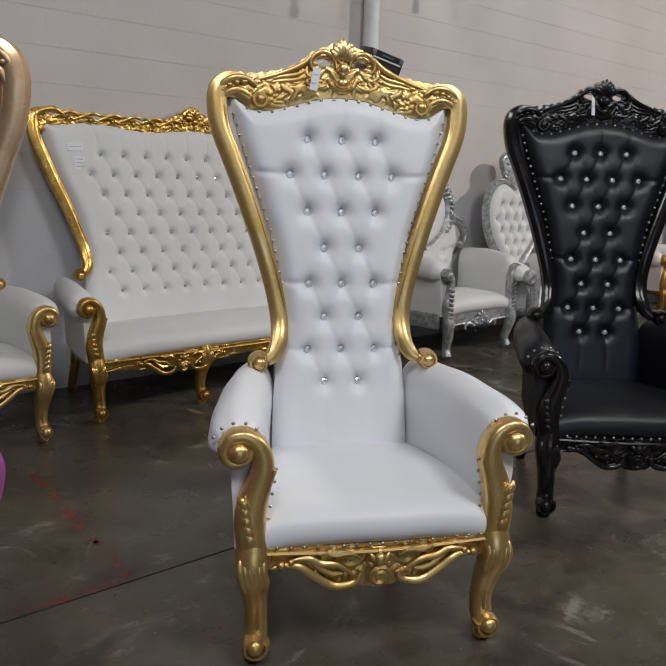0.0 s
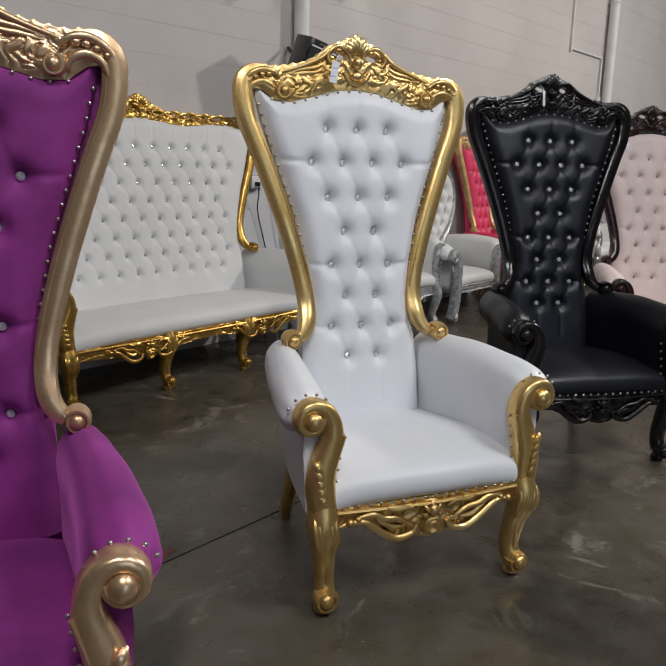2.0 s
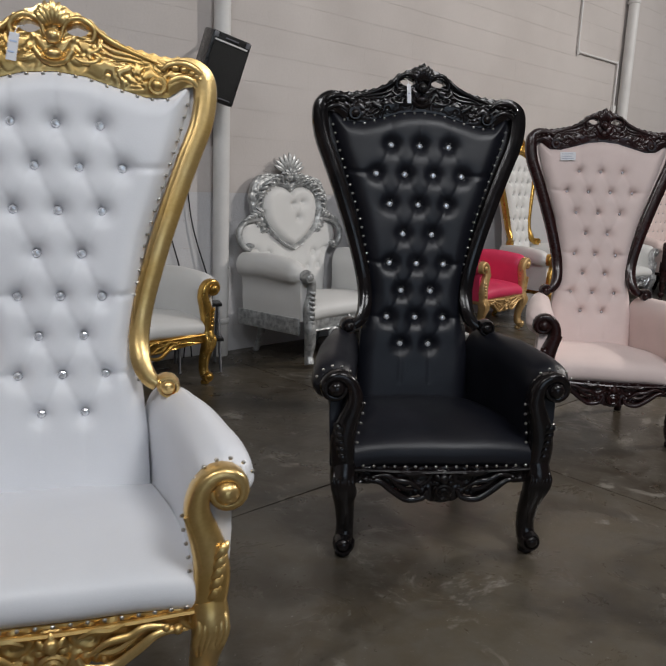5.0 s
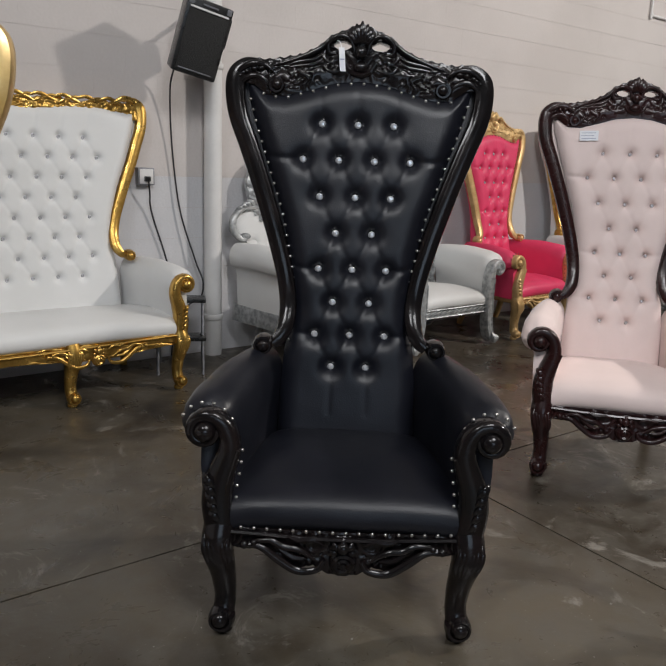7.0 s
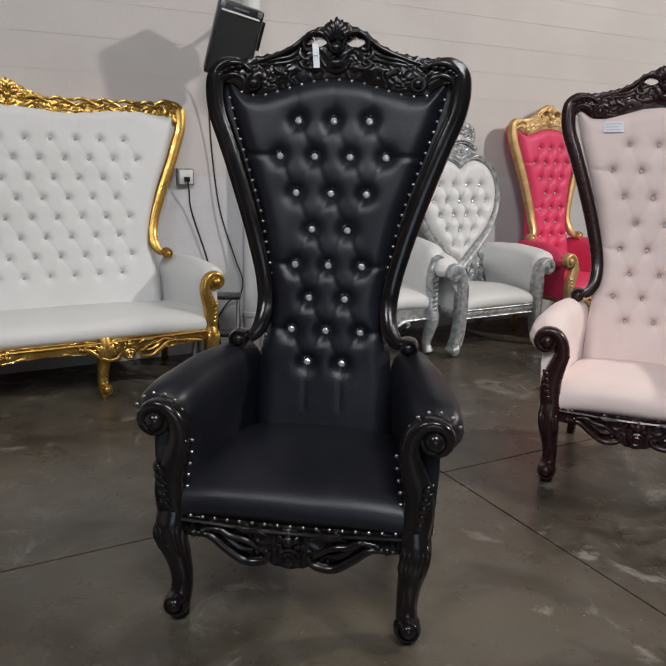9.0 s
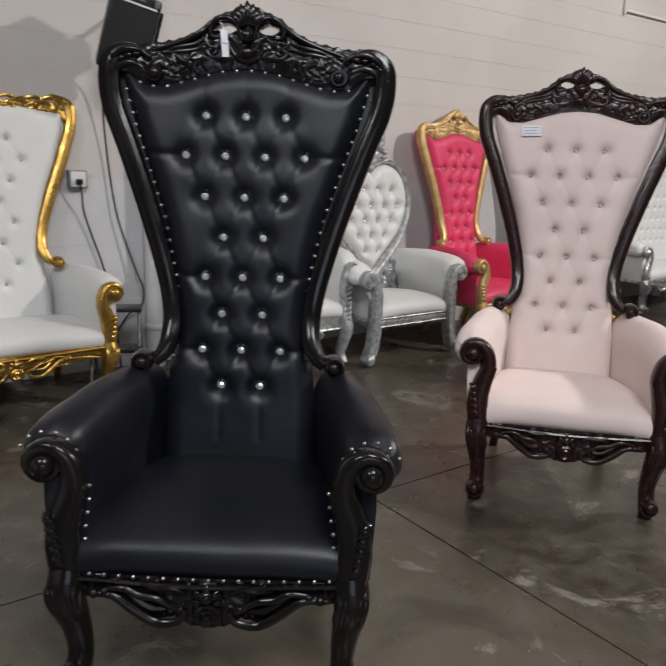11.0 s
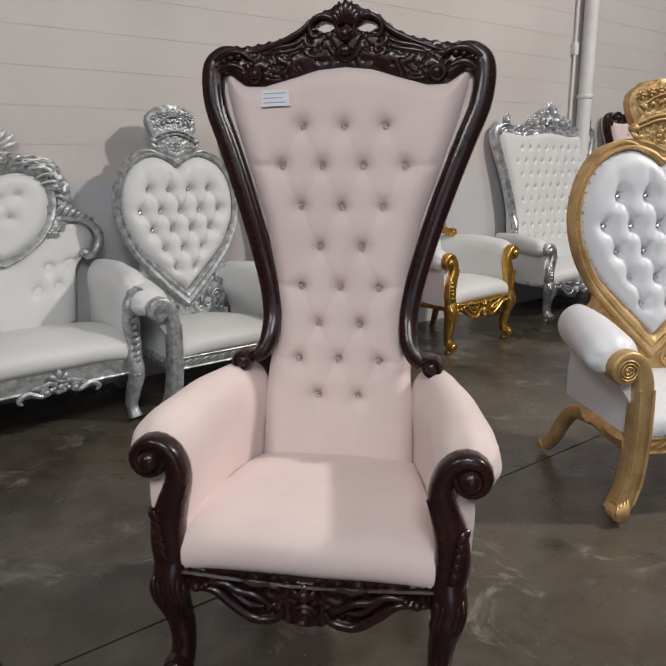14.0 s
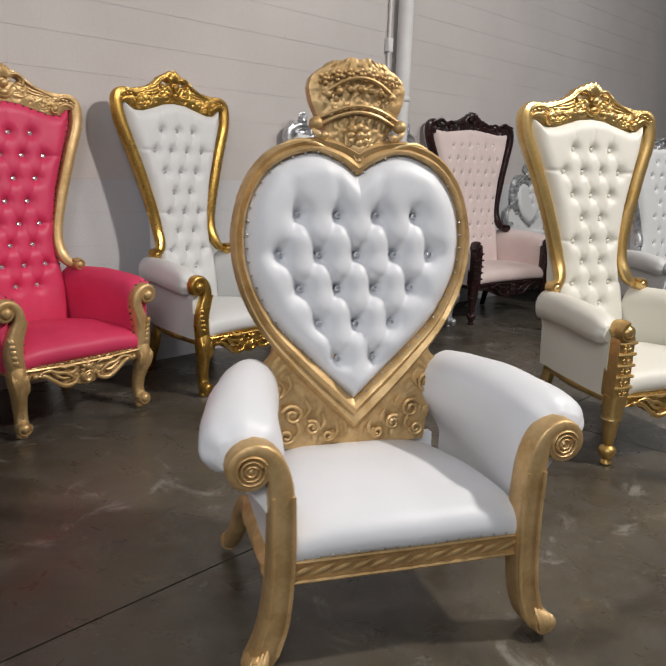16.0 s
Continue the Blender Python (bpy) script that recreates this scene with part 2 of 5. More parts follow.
def lathe(profile, centre=(0, 0, 0), axis="z", segs=16):
    """profile: (radius, height) pairs, turned about the axis."""
    verts, faces = [], []
    for r, h in profile:
        for j in range(segs):
            a = 2 * math.pi * j / segs
            p = (r * math.cos(a), r * math.sin(a), h)
            if axis == "y":
                p = (p[0], -p[2], p[1])
            if axis == "x":
                p = (p[2], p[0], p[1])
            verts.append((p[0] + centre[0], p[1] + centre[1], p[2] + centre[2]))
    n = len(profile)
    for i in range(n - 1):
        for j in range(segs):
            k = (j + 1) % segs
            faces.append((i * segs + j, i * segs + k, (i + 1) * segs + k, (i + 1) * segs + j))
    faces.append(tuple(range(segs - 1, -1, -1)))
    faces.append(tuple((n - 1) * segs + j for j in range(segs)))
    return Geo().add(verts, faces)


def sheet(grid, closed=False):
    """A surface through a grid of points (rows x columns)."""
    rows, cols = len(grid), len(grid[0])
    verts = [p for row in grid for p in row]
    faces = []
    for i in range(rows - 1):
        for j in range(cols if closed else cols - 1):
            k = (j + 1) % cols
            faces.append((i * cols + j, i * cols + k, (i + 1) * cols + k, (i + 1) * cols + j))
    return Geo().add(verts, faces)


def plate(grid, keep, thick, direction=(0, 1, 0)):
    """A board: a grid of front points, the cells to keep, and its thickness; open borders get walls."""
    rows, cols = len(grid), len(grid[0])
    front = [np.array(p, float) for row in grid for p in row]
    d = np.array(direction, float) * thick
    n = len(front)
    faces, edges = [], {}
    for i in range(rows - 1):
        for j in range(cols - 1):
            if keep(i, j):
                q = (i * cols + j, i * cols + j + 1, (i + 1) * cols + j + 1, (i + 1) * cols + j)
                faces.append(q)
                for a, b in zip(q, q[1:] + q[:1]):
                    edges[(a, b)] = True
    walls = [(b, a, a + n, b + n) for a, b in edges if (b, a) not in edges]
    return Geo().add(front + [p + d for p in front], faces + [tuple(reversed([i + n for i in f])) for f in faces] + walls)


def box(x0, x1, y0, y1, z0, z1, bevel=0.0):
    if not bevel:
        v = [(x, y, z) for z in (z0, z1) for y in (y0, y1) for x in (x0, x1)]
        return Geo().add(v, [(0, 2, 3, 1), (4, 5, 7, 6), (0, 1, 5, 4), (2, 6, 7, 3), (0, 4, 6, 2), (1, 3, 7, 5)])
    bm = bmesh.new()
    bmesh.ops.create_cube(bm, size=1)
    for v in bm.verts:
        v.co = Vector(((x0 + x1) / 2 + v.co.x * (x1 - x0), (y0 + y1) / 2 + v.co.y * (y1 - y0), (z0 + z1) / 2 + v.co.z * (z1 - z0)))
    bmesh.ops.bevel(bm, geom=bm.edges[:], offset=bevel, segments=2, affect="EDGES", profile=0.6)
    bm.verts.index_update()
    g = Geo().add([tuple(v.co) for v in bm.verts], [tuple(v.index for v in f.verts) for f in bm.faces])
    bm.free()
    return g


def spiral(c, r0, r1, a0, a1, n, y=0.0):
    """Points of a spiral in the x-z plane."""
    return [(c[0] + (r0 + (r1 - r0) * s) * math.cos(a0 + (a1 - a0) * s), y, c[1] + (r0 + (r1 - r0) * s) * math.sin(a0 + (a1 - a0) * s)) for s in np.linspace(0, 1, n)]


def mesh_of(name, geo, mat, smooth=True):
    me = bpy.data.meshes.new(name)
    me.from_pydata(geo.v, [], geo.f)
    me.materials.append(mat)
    if smooth:
        me.polygons.foreach_set("use_smooth", [True] * len(me.polygons))
    me.update()
    bm = bmesh.new()
    bm.from_mesh(me)
    bmesh.ops.recalc_face_normals(bm, faces=bm.faces)
    if smooth:
        for e in bm.edges:
            if len(e.link_faces) == 2 and e.calc_face_angle(0) > 0.9:
                e.smooth = False
    bm.to_mesh(me)
    bm.free()
    return me


def part(name, geo, mat, parent, label="", smooth=True):
    me = geo if isinstance(geo, bpy.types.Mesh) else mesh_of(name, geo, mat, smooth)
    ob = new(name, me)
    ob.parent = parent
    if label:
        tagged(ob, label)
    return ob


def thing(name, m, label, category, group=""):
    ob = new(name)
    ob.matrix_world = m
    return tagged(ob, label, category, group)


# ---- upholstery ----
def tuft(x, z, buttons, links, pleats, depth, spread, ridge):
    """How far the cloth is drawn in at (x, z)."""
    d = np.zeros_like(x)
    for bx, bz in buttons:
        r2 = (x - bx) ** 2 + (z - bz) ** 2
        d += depth * np.exp(-r2 / (2 * spread ** 2)) + 0.55 * depth * np.exp(-r2 / (2 * (spread * 0.38) ** 2))
    for (ax, az), (bx, bz), k in links + pleats:
        lx, lz = bx - ax, bz - az
        ll = lx * lx + lz * lz + 1e-9
        t = np.clip(((x - ax) * lx + (z - az) * lz) / ll, 0, 1)
        q = (x - ax - t * lx) ** 2 + (z - az - t * lz) ** 2
        d += k * ridge * np.exp(-q / (2 * (spread * 0.34) ** 2))
    return d


def linked(buttons, reach):
    out = []
    for i, a in enumerate(buttons):
        for b in buttons[i + 1:]:
            if abs(a[1] - b[1]) > 0.02 and math.hypot(a[0] - b[0], a[1] - b[1]) < reach:
                out.append((a, b, 1.0))
    return out


def cushion(X, Z, edge, plane, puff, buttons, pleats, depth, spread, ridge, reach):
    """The tufted front of a backrest: X, Z grids, edge 0 at the border to 1 inside, plane (a, b): y = a + b z."""
    d = tuft(X, Z, buttons, linked(buttons, reach), pleats, depth, spread, ridge)
    e = np.clip(edge, 0, 1)
    bulge = puff * (1 - (1 - e) ** 2.6)
    Y = plane[0] + plane[1] * Z - bulge + d * np.minimum(1, e * 3)
    wob = np.array([[noise.noise((x * 7, z * 7, 3.1)) for x, z in zip(rx, rz)] for rx, rz in zip(X, Z)])
    Y += 0.004 * wob * e
    return sheet([[(x, y, z) for x, y, z in zip(rx, ry, rz)] for rx, ry, rz in zip(X, Y, Z)]), (lambda bx, bz, f=1.0: plane[0] + plane[1] * bz - puff + f)


CRYSTAL = lathe([(0.0085, 0.0), (0.0098, 0.0025), (0.0085, 0.005), (0.0055, 0.0072), (0.0015, 0.0076)], axis="y", segs=8)
cut = Geo()
for face in CRYSTAL.f:
    cut.add([CRYSTAL.v[i] for i in face], [tuple(range(len(face)))])
CRYSTAL = cut
NAIL = lathe([(0.0055, 0.0), (0.0052, 0.002), (0.0034, 0.0042), (0.001, 0.0048)], axis="y", segs=7)
SHARED = {}


def shared(key, geo, mat):
    if key not in SHARED:
        SHARED[key] = mesh_of(key[0], geo, mat)
    return SHARED[key]


def studs(name, geo, mat, parent, places, size=1.0):
    me = shared((name, mat.name), geo, mat)
    for p in places:
        ob = new(name, me)
        ob.parent = parent
        ob.matrix_basis = Matrix.Translation(p) @ Matrix.Diagonal((size, size, size, 1))


def along(pts, step):
    """Places every step metres along a polyline."""
    p = np.array(pts, float)
    seg = np.linalg.norm(np.diff(p, axis=0), axis=1)
    s = np.concatenate([[0], np.cumsum(seg)])
    q = np.arange(step / 2, s[-1], step)
    return [tuple(np.interp(a, s, p[:, k]) for k in range(3)) for a in q]

# ---- the room ----
WALL_N = -4.28


def setting(name, geo, mat, label, category, smooth=False):
    ob = new(name, mesh_of(name, geo, mat, smooth))
    return tagged(ob, label, category, kind="structure")


def wall_geo(u0, u1, n0, n1, z0, z1, bevel=0.0):
    g = box(u0, u1, -n1, -n0, z0, z1, bevel)
    return g.warp(lambda u, n, z: wall_place(u, -n, z))


# the ground sheet under the slabs shows in the joints only
floor = setting("floor", wall_geo(-9, 18, WALL_N - 0.3, 12, -0.30, -0.012), M_GAP, "sealed grey-brown concrete warehouse floor with saw-cut joints", "floor")
setting("wall_north", wall_geo(-9, 18, WALL_N - 0.30, WALL_N - 0.0021, 0, 5.8), M_JOINT, "painted concrete block wall with flush joints", "wall")
setting("wall_south", wall_geo(-9, 18, 12.0, 12.3, 0, 5.8), M_FAR, "plain painted warehouse wall", "wall")
setting("wall_west", wall_geo(-9.3, -9, WALL_N - 0.3, 12.3, 0, 5.8), M_FAR, "plain painted warehouse wall", "wall")
setting("wall_east", wall_geo(18, 18.3, WALL_N - 0.3, 12.3, 0, 5.8), M_FAR, "plain painted warehouse wall", "wall")
setting("ceiling", wall_geo(-9.3, 18.3, WALL_N - 0.3, 12.3, 5.8, 6.0), M_CEIL, "pale painted warehouse ceiling", "ceiling")
# ---- throne chairs ----
OUTER = [(0.70, 0.262), (0.75, 0.262), (0.80, 0.240), (0.86, 0.232), (0.95, 0.240), (1.05, 0.262), (1.12, 0.280), (1.20, 0.304), (1.33, 0.352), (1.42, 0.395), (1.50, 0.425), (1.58, 0.436), (1.64, 0.42), (1.70, 0.38)]
INNER = [(0.40, 0.235), (0.60, 0.230), (0.72, 0.218), (0.78, 0.200), (0.87, 0.191), (1.00, 0.205), (1.16, 0.238), (1.30, 0.284), (1.45, 0.334), (1.55, 0.362), (1.60, 0.366)]
ROWS_OF_BUTTONS = [(1.450, 3, 0.120), (1.333, 4, 0.120), (1.212, 3, 0.120), (1.092, 2, 0.122), (0.972, 3, 0.115), (0.860, 2, 0.124), (0.750, 3, 0.120), (0.640, 2, 0.120)]
CREST_TOP = [(0.0, 1.800), (0.02, 1.793), (0.06, 1.775), (0.10, 1.757), (0.14, 1.722), (0.19, 1.697), (0.25, 1.684), (0.30, 1.676), (0.34, 1.678), (0.38, 1.672), (0.42, 1.65)]
CREST_LOW = [(0.0, 1.610), (0.08, 1.602), (0.16, 1.578), (0.24, 1.556), (0.30, 1.558), (0.345, 1.590), (0.42, 1.60)]


def carve(x, z, seed, size=0.034, deep=0.010):
    """Height of dense leaf-and-scroll carving: curling rounded ribs with sharp valleys between them."""
    a = noise.noise((x / size * 0.55, z / size * 0.55, seed))
    b = noise.noise((x / size * 0.55 + 7.3, z / size * 0.55, seed + 2.0))
    r = abs(noise.noise((x / size + 1.5 * a, z / size + 1.5 * b, seed + 5.0)))
    return deep * (min(1.0, r * 3.2) ** 0.6 - 0.5)


def leaf_fan(c, a0, a1, r0, r1, n, thick, y, curl=0.0):
    """Ribs of a shell or acanthus leaf spread from c between two angles."""
    g = Geo()
    for i in range(n):
        a = a0 + (a1 - a0) * i / max(1, n - 1)
        k = 1.0 - 0.22 * abs(2 * i / max(1, n - 1) - 1)
        p = [(c[0] + r * math.cos(a + curl * t), y - 0.006 * math.sin(math.pi * t), c[1] + r * math.sin(a + curl * t)) for t, r in ((t, r0 + (r1 * k - r0) * t) for t in (0, 0.35, 0.7, 1))]
        g.join(stroke(p, thick, 7, 6, 0.8, 0.35))
    return g


def rosette(c, r, y, petals=6):
    g = ball((c[0], y - r * 0.25, c[1]), r * 0.34, (1, 0.8, 1), 8, 6)
    for i in range(petals):
        a = 2 * math.pi * i / petals
        g.join(ball((c[0] + 0.66 * r * math.cos(a), y, c[1] + 0.66 * r * math.sin(a)), r * 0.36, (1, 0.6, 1), 7, 5))
    return g


def volute(c, r, y, turns=1.4, start=0.0, hand=1, thick=None, depth=0.022):
    """A scroll head: a rolled band round a domed boss."""
    th = thick or r * 0.24
    p = spiral(c, r - th * 0.8, r * 0.46, start, start + hand * turns * 2 * math.pi, int(18 * turns), y)
    k = len(p)
    g = tube(p, np.linspace(th, th * 0.6, k), np.linspace(depth, depth * 0.8, k), 8)
    g.join(lathe([(r * 0.78, -depth * 0.9), (r * 0.80, 0.0), (r * 0.70, depth * 0.45), (r * 0.5, depth * 0.55)], (c[0], y, c[1]), "y", 18))
    return g.join(ball((c[0], y - depth * 0.62, c[1]), r * 0.56, (1, 0.8, 1), 14, 9))


def crest_geo(E, plane, rich=1.0):
    """Carved top rail: a pierced board with leaves, scrolls and a shell in the middle."""
    y0 = lambda z: plane[0] + plane[1] * z - 0.018
    nx, nz = 220, 44
    half = 0.392
    grid, cx = [], []
    for i in range(nz + 1):
        row = []
        for j in range(nx + 1):
            x = -half + 2 * half * j / nx
            ax = abs(x)
            lo, hi = interp(ax, CREST_LOW), interp(ax, CREST_TOP) - 0.006 * abs(math.sin(ax * 95)) * rich
            z = lo + (hi - lo) * i / nz
            relief = carve(ax, z, 1.7, 0.024, 0.0085) * min(1.0, 4.0 * i / nz, 4.0 - 4.0 * i / nz) + 0.007 * math.sin(math.pi * i / nz)
            row.append((x, y0(z) - relief, z))
        grid.append(row)

    def keep(i, j):
        p = grid[i][j]
        return ((abs(p[0]) - 0.062) / 0.029) ** 2 + ((p[2] - 1.720) / 0.0145) ** 2 > 1

    g = plate(grid, keep, 0.045)
    h = Geo()
    y = y0(1.66) - 0.006
    # eye-shaped opening beside the shell, framed by a scrolling band
    h.join(stroke([(0.018, y, 1.690), (0.034, y, 1.738), (0.072, y - 0.004, 1.752), (0.106, y, 1.728), (0.102, y, 1.698), (0.082, y, 1.696)], 0.0085, 26, 8, 0.9, 0.45))
    # long acanthus wing: a stem with ribs that follow it
    h.join(stroke([(0.104, y, 1.742), (0.130, y - 0.004, 1.712), (0.190, y - 0.002, 1.682), (0.285, y, 1.650)], 0.009, 22, 8, 0.9, 0.35))
    for i in range(2):
        d = 0.014 + 0.016 * i
        h.join(stroke([(0.112 + d * 0.3, y + 0.004, 1.712 - d), (0.150, y - 0.001, 1.690 - d), (0.205, y, 1.676 - d * 0.8), (0.272 - d * 0.4, y + 0.004, 1.654 - d * 0.4)], 0.0072, 18, 7, 0.8, 0.25))
    # lower leaf scrolls
    h.join(stroke([(0.030, y + 0.002, 1.662), (0.070, y, 1.640), (0.105, y, 1.640), (0.118, y, 1.656), (0.102, y, 1.664)], 0.009, 22, 8, 0.9, 0.4))
    h.join(stroke([(0.028, y + 0.006, 1.626), (0.085, y + 0.006, 1.616), (0.145, y + 0.008, 1.600), (0.205, y + 0.012, 1.574), (0.248, y + 0.014, 1.566)], 0.0085, 22, 8, 0.9, 0.5))
    h.join(tube(spiral((0.152, 1.634), 0.017, 0.005, 1.0, 1.0 + 2.6 * math.pi, 24, y + 0.004), 0.0055, 0.007, 7))
    h.join(tube(spiral((0.205, 1.613), 0.020, 0.005, 2.6, 2.6 + 2.8 * math.pi, 26, y + 0.006), 0.006, 0.008, 7))
    h.join(ball((0.152, y + 0.006, 1.634), 0.007))
    h.join(ball((0.205, y + 0.008, 1.613), 0.008))
    h.join(stroke([(0.228, y + 0.006, 1.640), (0.252, y + 0.004, 1.634), (0.268, y + 0.006, 1.622)], 0.008, 12, 7, 0.9, 0.3))
    y -= 0.013
    # arch from the rail down into the shoulder volute
    h.join(volute((0.270, 1.590), 0.031, y + 0.008, 1.5, 1.2, -1, thick=0.0085))
    h.join(stroke([(0.398, y + 0.014, 1.560), (0.380, y + 0.010, 1.602), (0.345, y + 0.008, 1.618), (0.312, y + 0.008, 1.606), (0.298, y + 0.010, 1.584)], 0.012, 24, 8, 0.9, 0.6))
    # outer leaf that rolls over the shoulder
    h.join(stroke([(0.282, y, 1.632), (0.312, y, 1.652), (0.355, y + 0.002, 1.654), (0.395, y + 0.006, 1.630), (0.416, y + 0.012, 1.590)], 0.0105, 24, 8, 0.9, 0.4))
    for i in range(4):
        t = i / 3
        x, z = 0.322 + 0.070 * t, 1.642 - 0.026 * t * t
        h.join(ball((x, y + 0.003, z), 0.0105 - 0.0012 * i, (1.25, 0.8, 0.9), 10, 7))
    y += 0.013
    g.join(h.both())
    g.join(leaf_fan((0, 1.712), 0.85, math.pi - 0.85, 0.02, 0.086, 7, 0.0095, y))
    g.join(ball((0, y - 0.012, 1.700), 0.021, (1, 0.8, 1)))
    g.join(ball((0, y - 0.004, 1.655), 0.019, (1.3, 0.8, 0.9)))
    g.join(tube(curve([(-0.05, y, 1.668), (-0.03, y, 1.640), (0, y - 0.003, 1.630), (0.03, y, 1.640), (0.05, y, 1.668)], 14), 0.010, 0.010, 7))
    return g


def wide_crest_geo(E, plane, tall=False):
    """The long carved top rail of a settee: the throne's crest in the middle, running leaf scrolls out to both shoulders."""
    y0 = lambda z: plane[0] + plane[1] * z - 0.018
    half = 0.375 + E
    nx = 240

    def top(ax):
        if ax < 0.2:
            return interp(ax, [(0, 1.760), (0.03, 1.750), (0.07, 1.725), (0.12, 1.700), (0.2, 1.672)])
        return 1.655 + 0.014 * math.cos((ax - 0.2) * 22) - 0.02 * (ax - 0.2) / half + 0.02 * math.exp(-((ax - half + 0.07) / 0.05) ** 2)

    grid = []
    for i in range(21):
        row = []
        for j in range(nx + 1):
            x = -half + 2 * half * j / nx
            ax = abs(x)
            lo = 1.575 + 0.018 * math.cos(ax * 9.5) - 0.012 * math.exp(-((ax - half) / 0.2) ** 2)
            z = lo + (top(ax) - 0.008 * abs(math.sin(ax * 70)) - lo) * i / 20
            row.append((x, y0(z) - 0.006 * math.sin(math.pi * i / 20) - carve(ax, z, 2.0), z))
        grid.append(row)
    g = plate(grid, lambda i, j: True, 0.045)
    h = Geo()
    y = y0(1.64) - 0.008
    x = 0.10
    while x < half - 0.10:
        h.join(stroke([(x - 0.02, y, 1.645), (x + 0.04, y - 0.006, 1.662), (x + 0.10, y, 1.640), (x + 0.15, y, 1.620)], 0.013, 11, 6, 0.8, 0.2))
        h.join(stroke([(x, y, 1.615), (x + 0.05, y - 0.004, 1.632), (x + 0.11, y, 1.655), (x + 0.16, y, 1.652)], 0.011, 11, 6, 0.8, 0.2))
        h.join(volute((x + 0.055, 1.622), 0.022, y, 1.2, 1.0, 1, depth=0.014))
        x += 0.135
    h.join(stroke([(half - 0.16, y, 1.63), (half - 0.09, y - 0.01, 1.668), (half - 0.02, y, 1.655), (half + 0.03, y, 1.62)], 0.018, 12, 7, 0.8, 0.3))
    h.join(rosette((0.085, 1.655), 0.026, y - 0.004))
    g.join(h.both())
    g.join(leaf_fan((0, 1.672), 0.3, math.pi - 0.3, 0.015, 0.082, 7, 0.012, y - 0.006))
    g.join(ball((0, y - 0.012, 1.662), 0.022, (1, 0.8, 1)))
    g.join(rosette((0, 1.618), 0.022, y))
    if tall:
        k = Geo()
        for cx, cz, r, a in ((0.10, 1.72, 0.050, 2.4), (0.19, 1.70, 0.042, 2.0), (0.28, 1.68, 0.034, 2.4), (0.055, 1.79, 0.036, 1.2), (half - 0.08, 1.70, 0.040, 0.8)):
            k.join(volute((cx, cz), r, y, 1.4, a, -1, depth=0.020))
            k.join(leaf_fan((cx, cz), 0.6, 2.2, r * 0.8, r * 1.9, 4, 0.012, y))
        g.join(k.both())
        g.join(leaf_fan((0, 1.76), 0.5, math.pi - 0.5, 0.02, 0.13, 7, 0.016, y))
    return g


def drawn_in(z, E):
    """How much a wide back narrows towards its arms."""
    return 0.045 * max(0.0, min(1.0, (1.30 - z) / 0.5)) if E > 0.5 else 0.0


def side_rail_geo(E, plane):
    """The swept side of the back: a moulded rail that ends in a small scroll above the arm."""
    y = lambda z: plane[0] + plane[1] * z
    xz = [(0.335, 1.648), (0.372, 1.646), (0.402, 1.618), (0.408, 1.565), (0.396, 1.49), (0.362, 1.40), (0.322, 1.29), (0.280, 1.165), (0.247, 1.055), (0.222, 0.955), (0.210, 0.87), (0.214, 0.805), (0.232, 0.764), (0.258, 0.742)]
    p = curve([(x + E - drawn_in(z, E), y(z) - 0.052 * max(0, (0.9 - z) / 0.16), z) for x, z in xz], 64)
    w = np.interp(np.linspace(0, 1, 64), [0, 0.15, 0.5, 0.85, 1], [0.030, 0.036, 0.034, 0.030, 0.022])
    g = tube(p, w, w * 0.95, 14, square=0.72, groove=0.10)
    bead = [(x - 0.020 + E - drawn_in(z, E), y(z) - 0.022, z) for x, z in xz[3:]]
    g.join(tube(curve(bead, 50), 0.007, 0.007, 6))
    g.join(volute((0.284 + E - drawn_in(0.742, E), 0.742), 0.038, y(0.726) - 0.066, 1.5, math.pi * 0.75, -1, depth=0.034))
    return g


def hook(foot, c, r0, r1, end, wide, deep, y=0.0, s=1, square=0.6):
    """A post that rises through the foot points and rolls outwards into a scroll round c."""
    roll = [(c[0] + (r0 + (r1 - r0) * t) * math.cos(a), c[1] + (r0 + (r1 - r0) * t) * math.sin(a)) for t, a in ((t, math.radians(168 - (168 - end) * t)) for t in np.linspace(0, 1, 16))]
    up = curve([(x, 0.0, z) for x, z in list(foot) + roll[:1]], 26)[:-1]
    p = np.vstack([up, [(x, 0.0, z) for x, z in roll]])
    for _ in range(5):
        p[1:-1] = 0.25 * p[:-2] + 0.5 * p[1:-1] + 0.25 * p[2:]
    n = len(p)
    t = np.linspace(0, 1, n)
    p = np.array([(s * x, y + dy, z) for x, dy, z in p])
    return tube(p, np.interp(t, *wide), np.interp(t, *deep), 14, square=square)


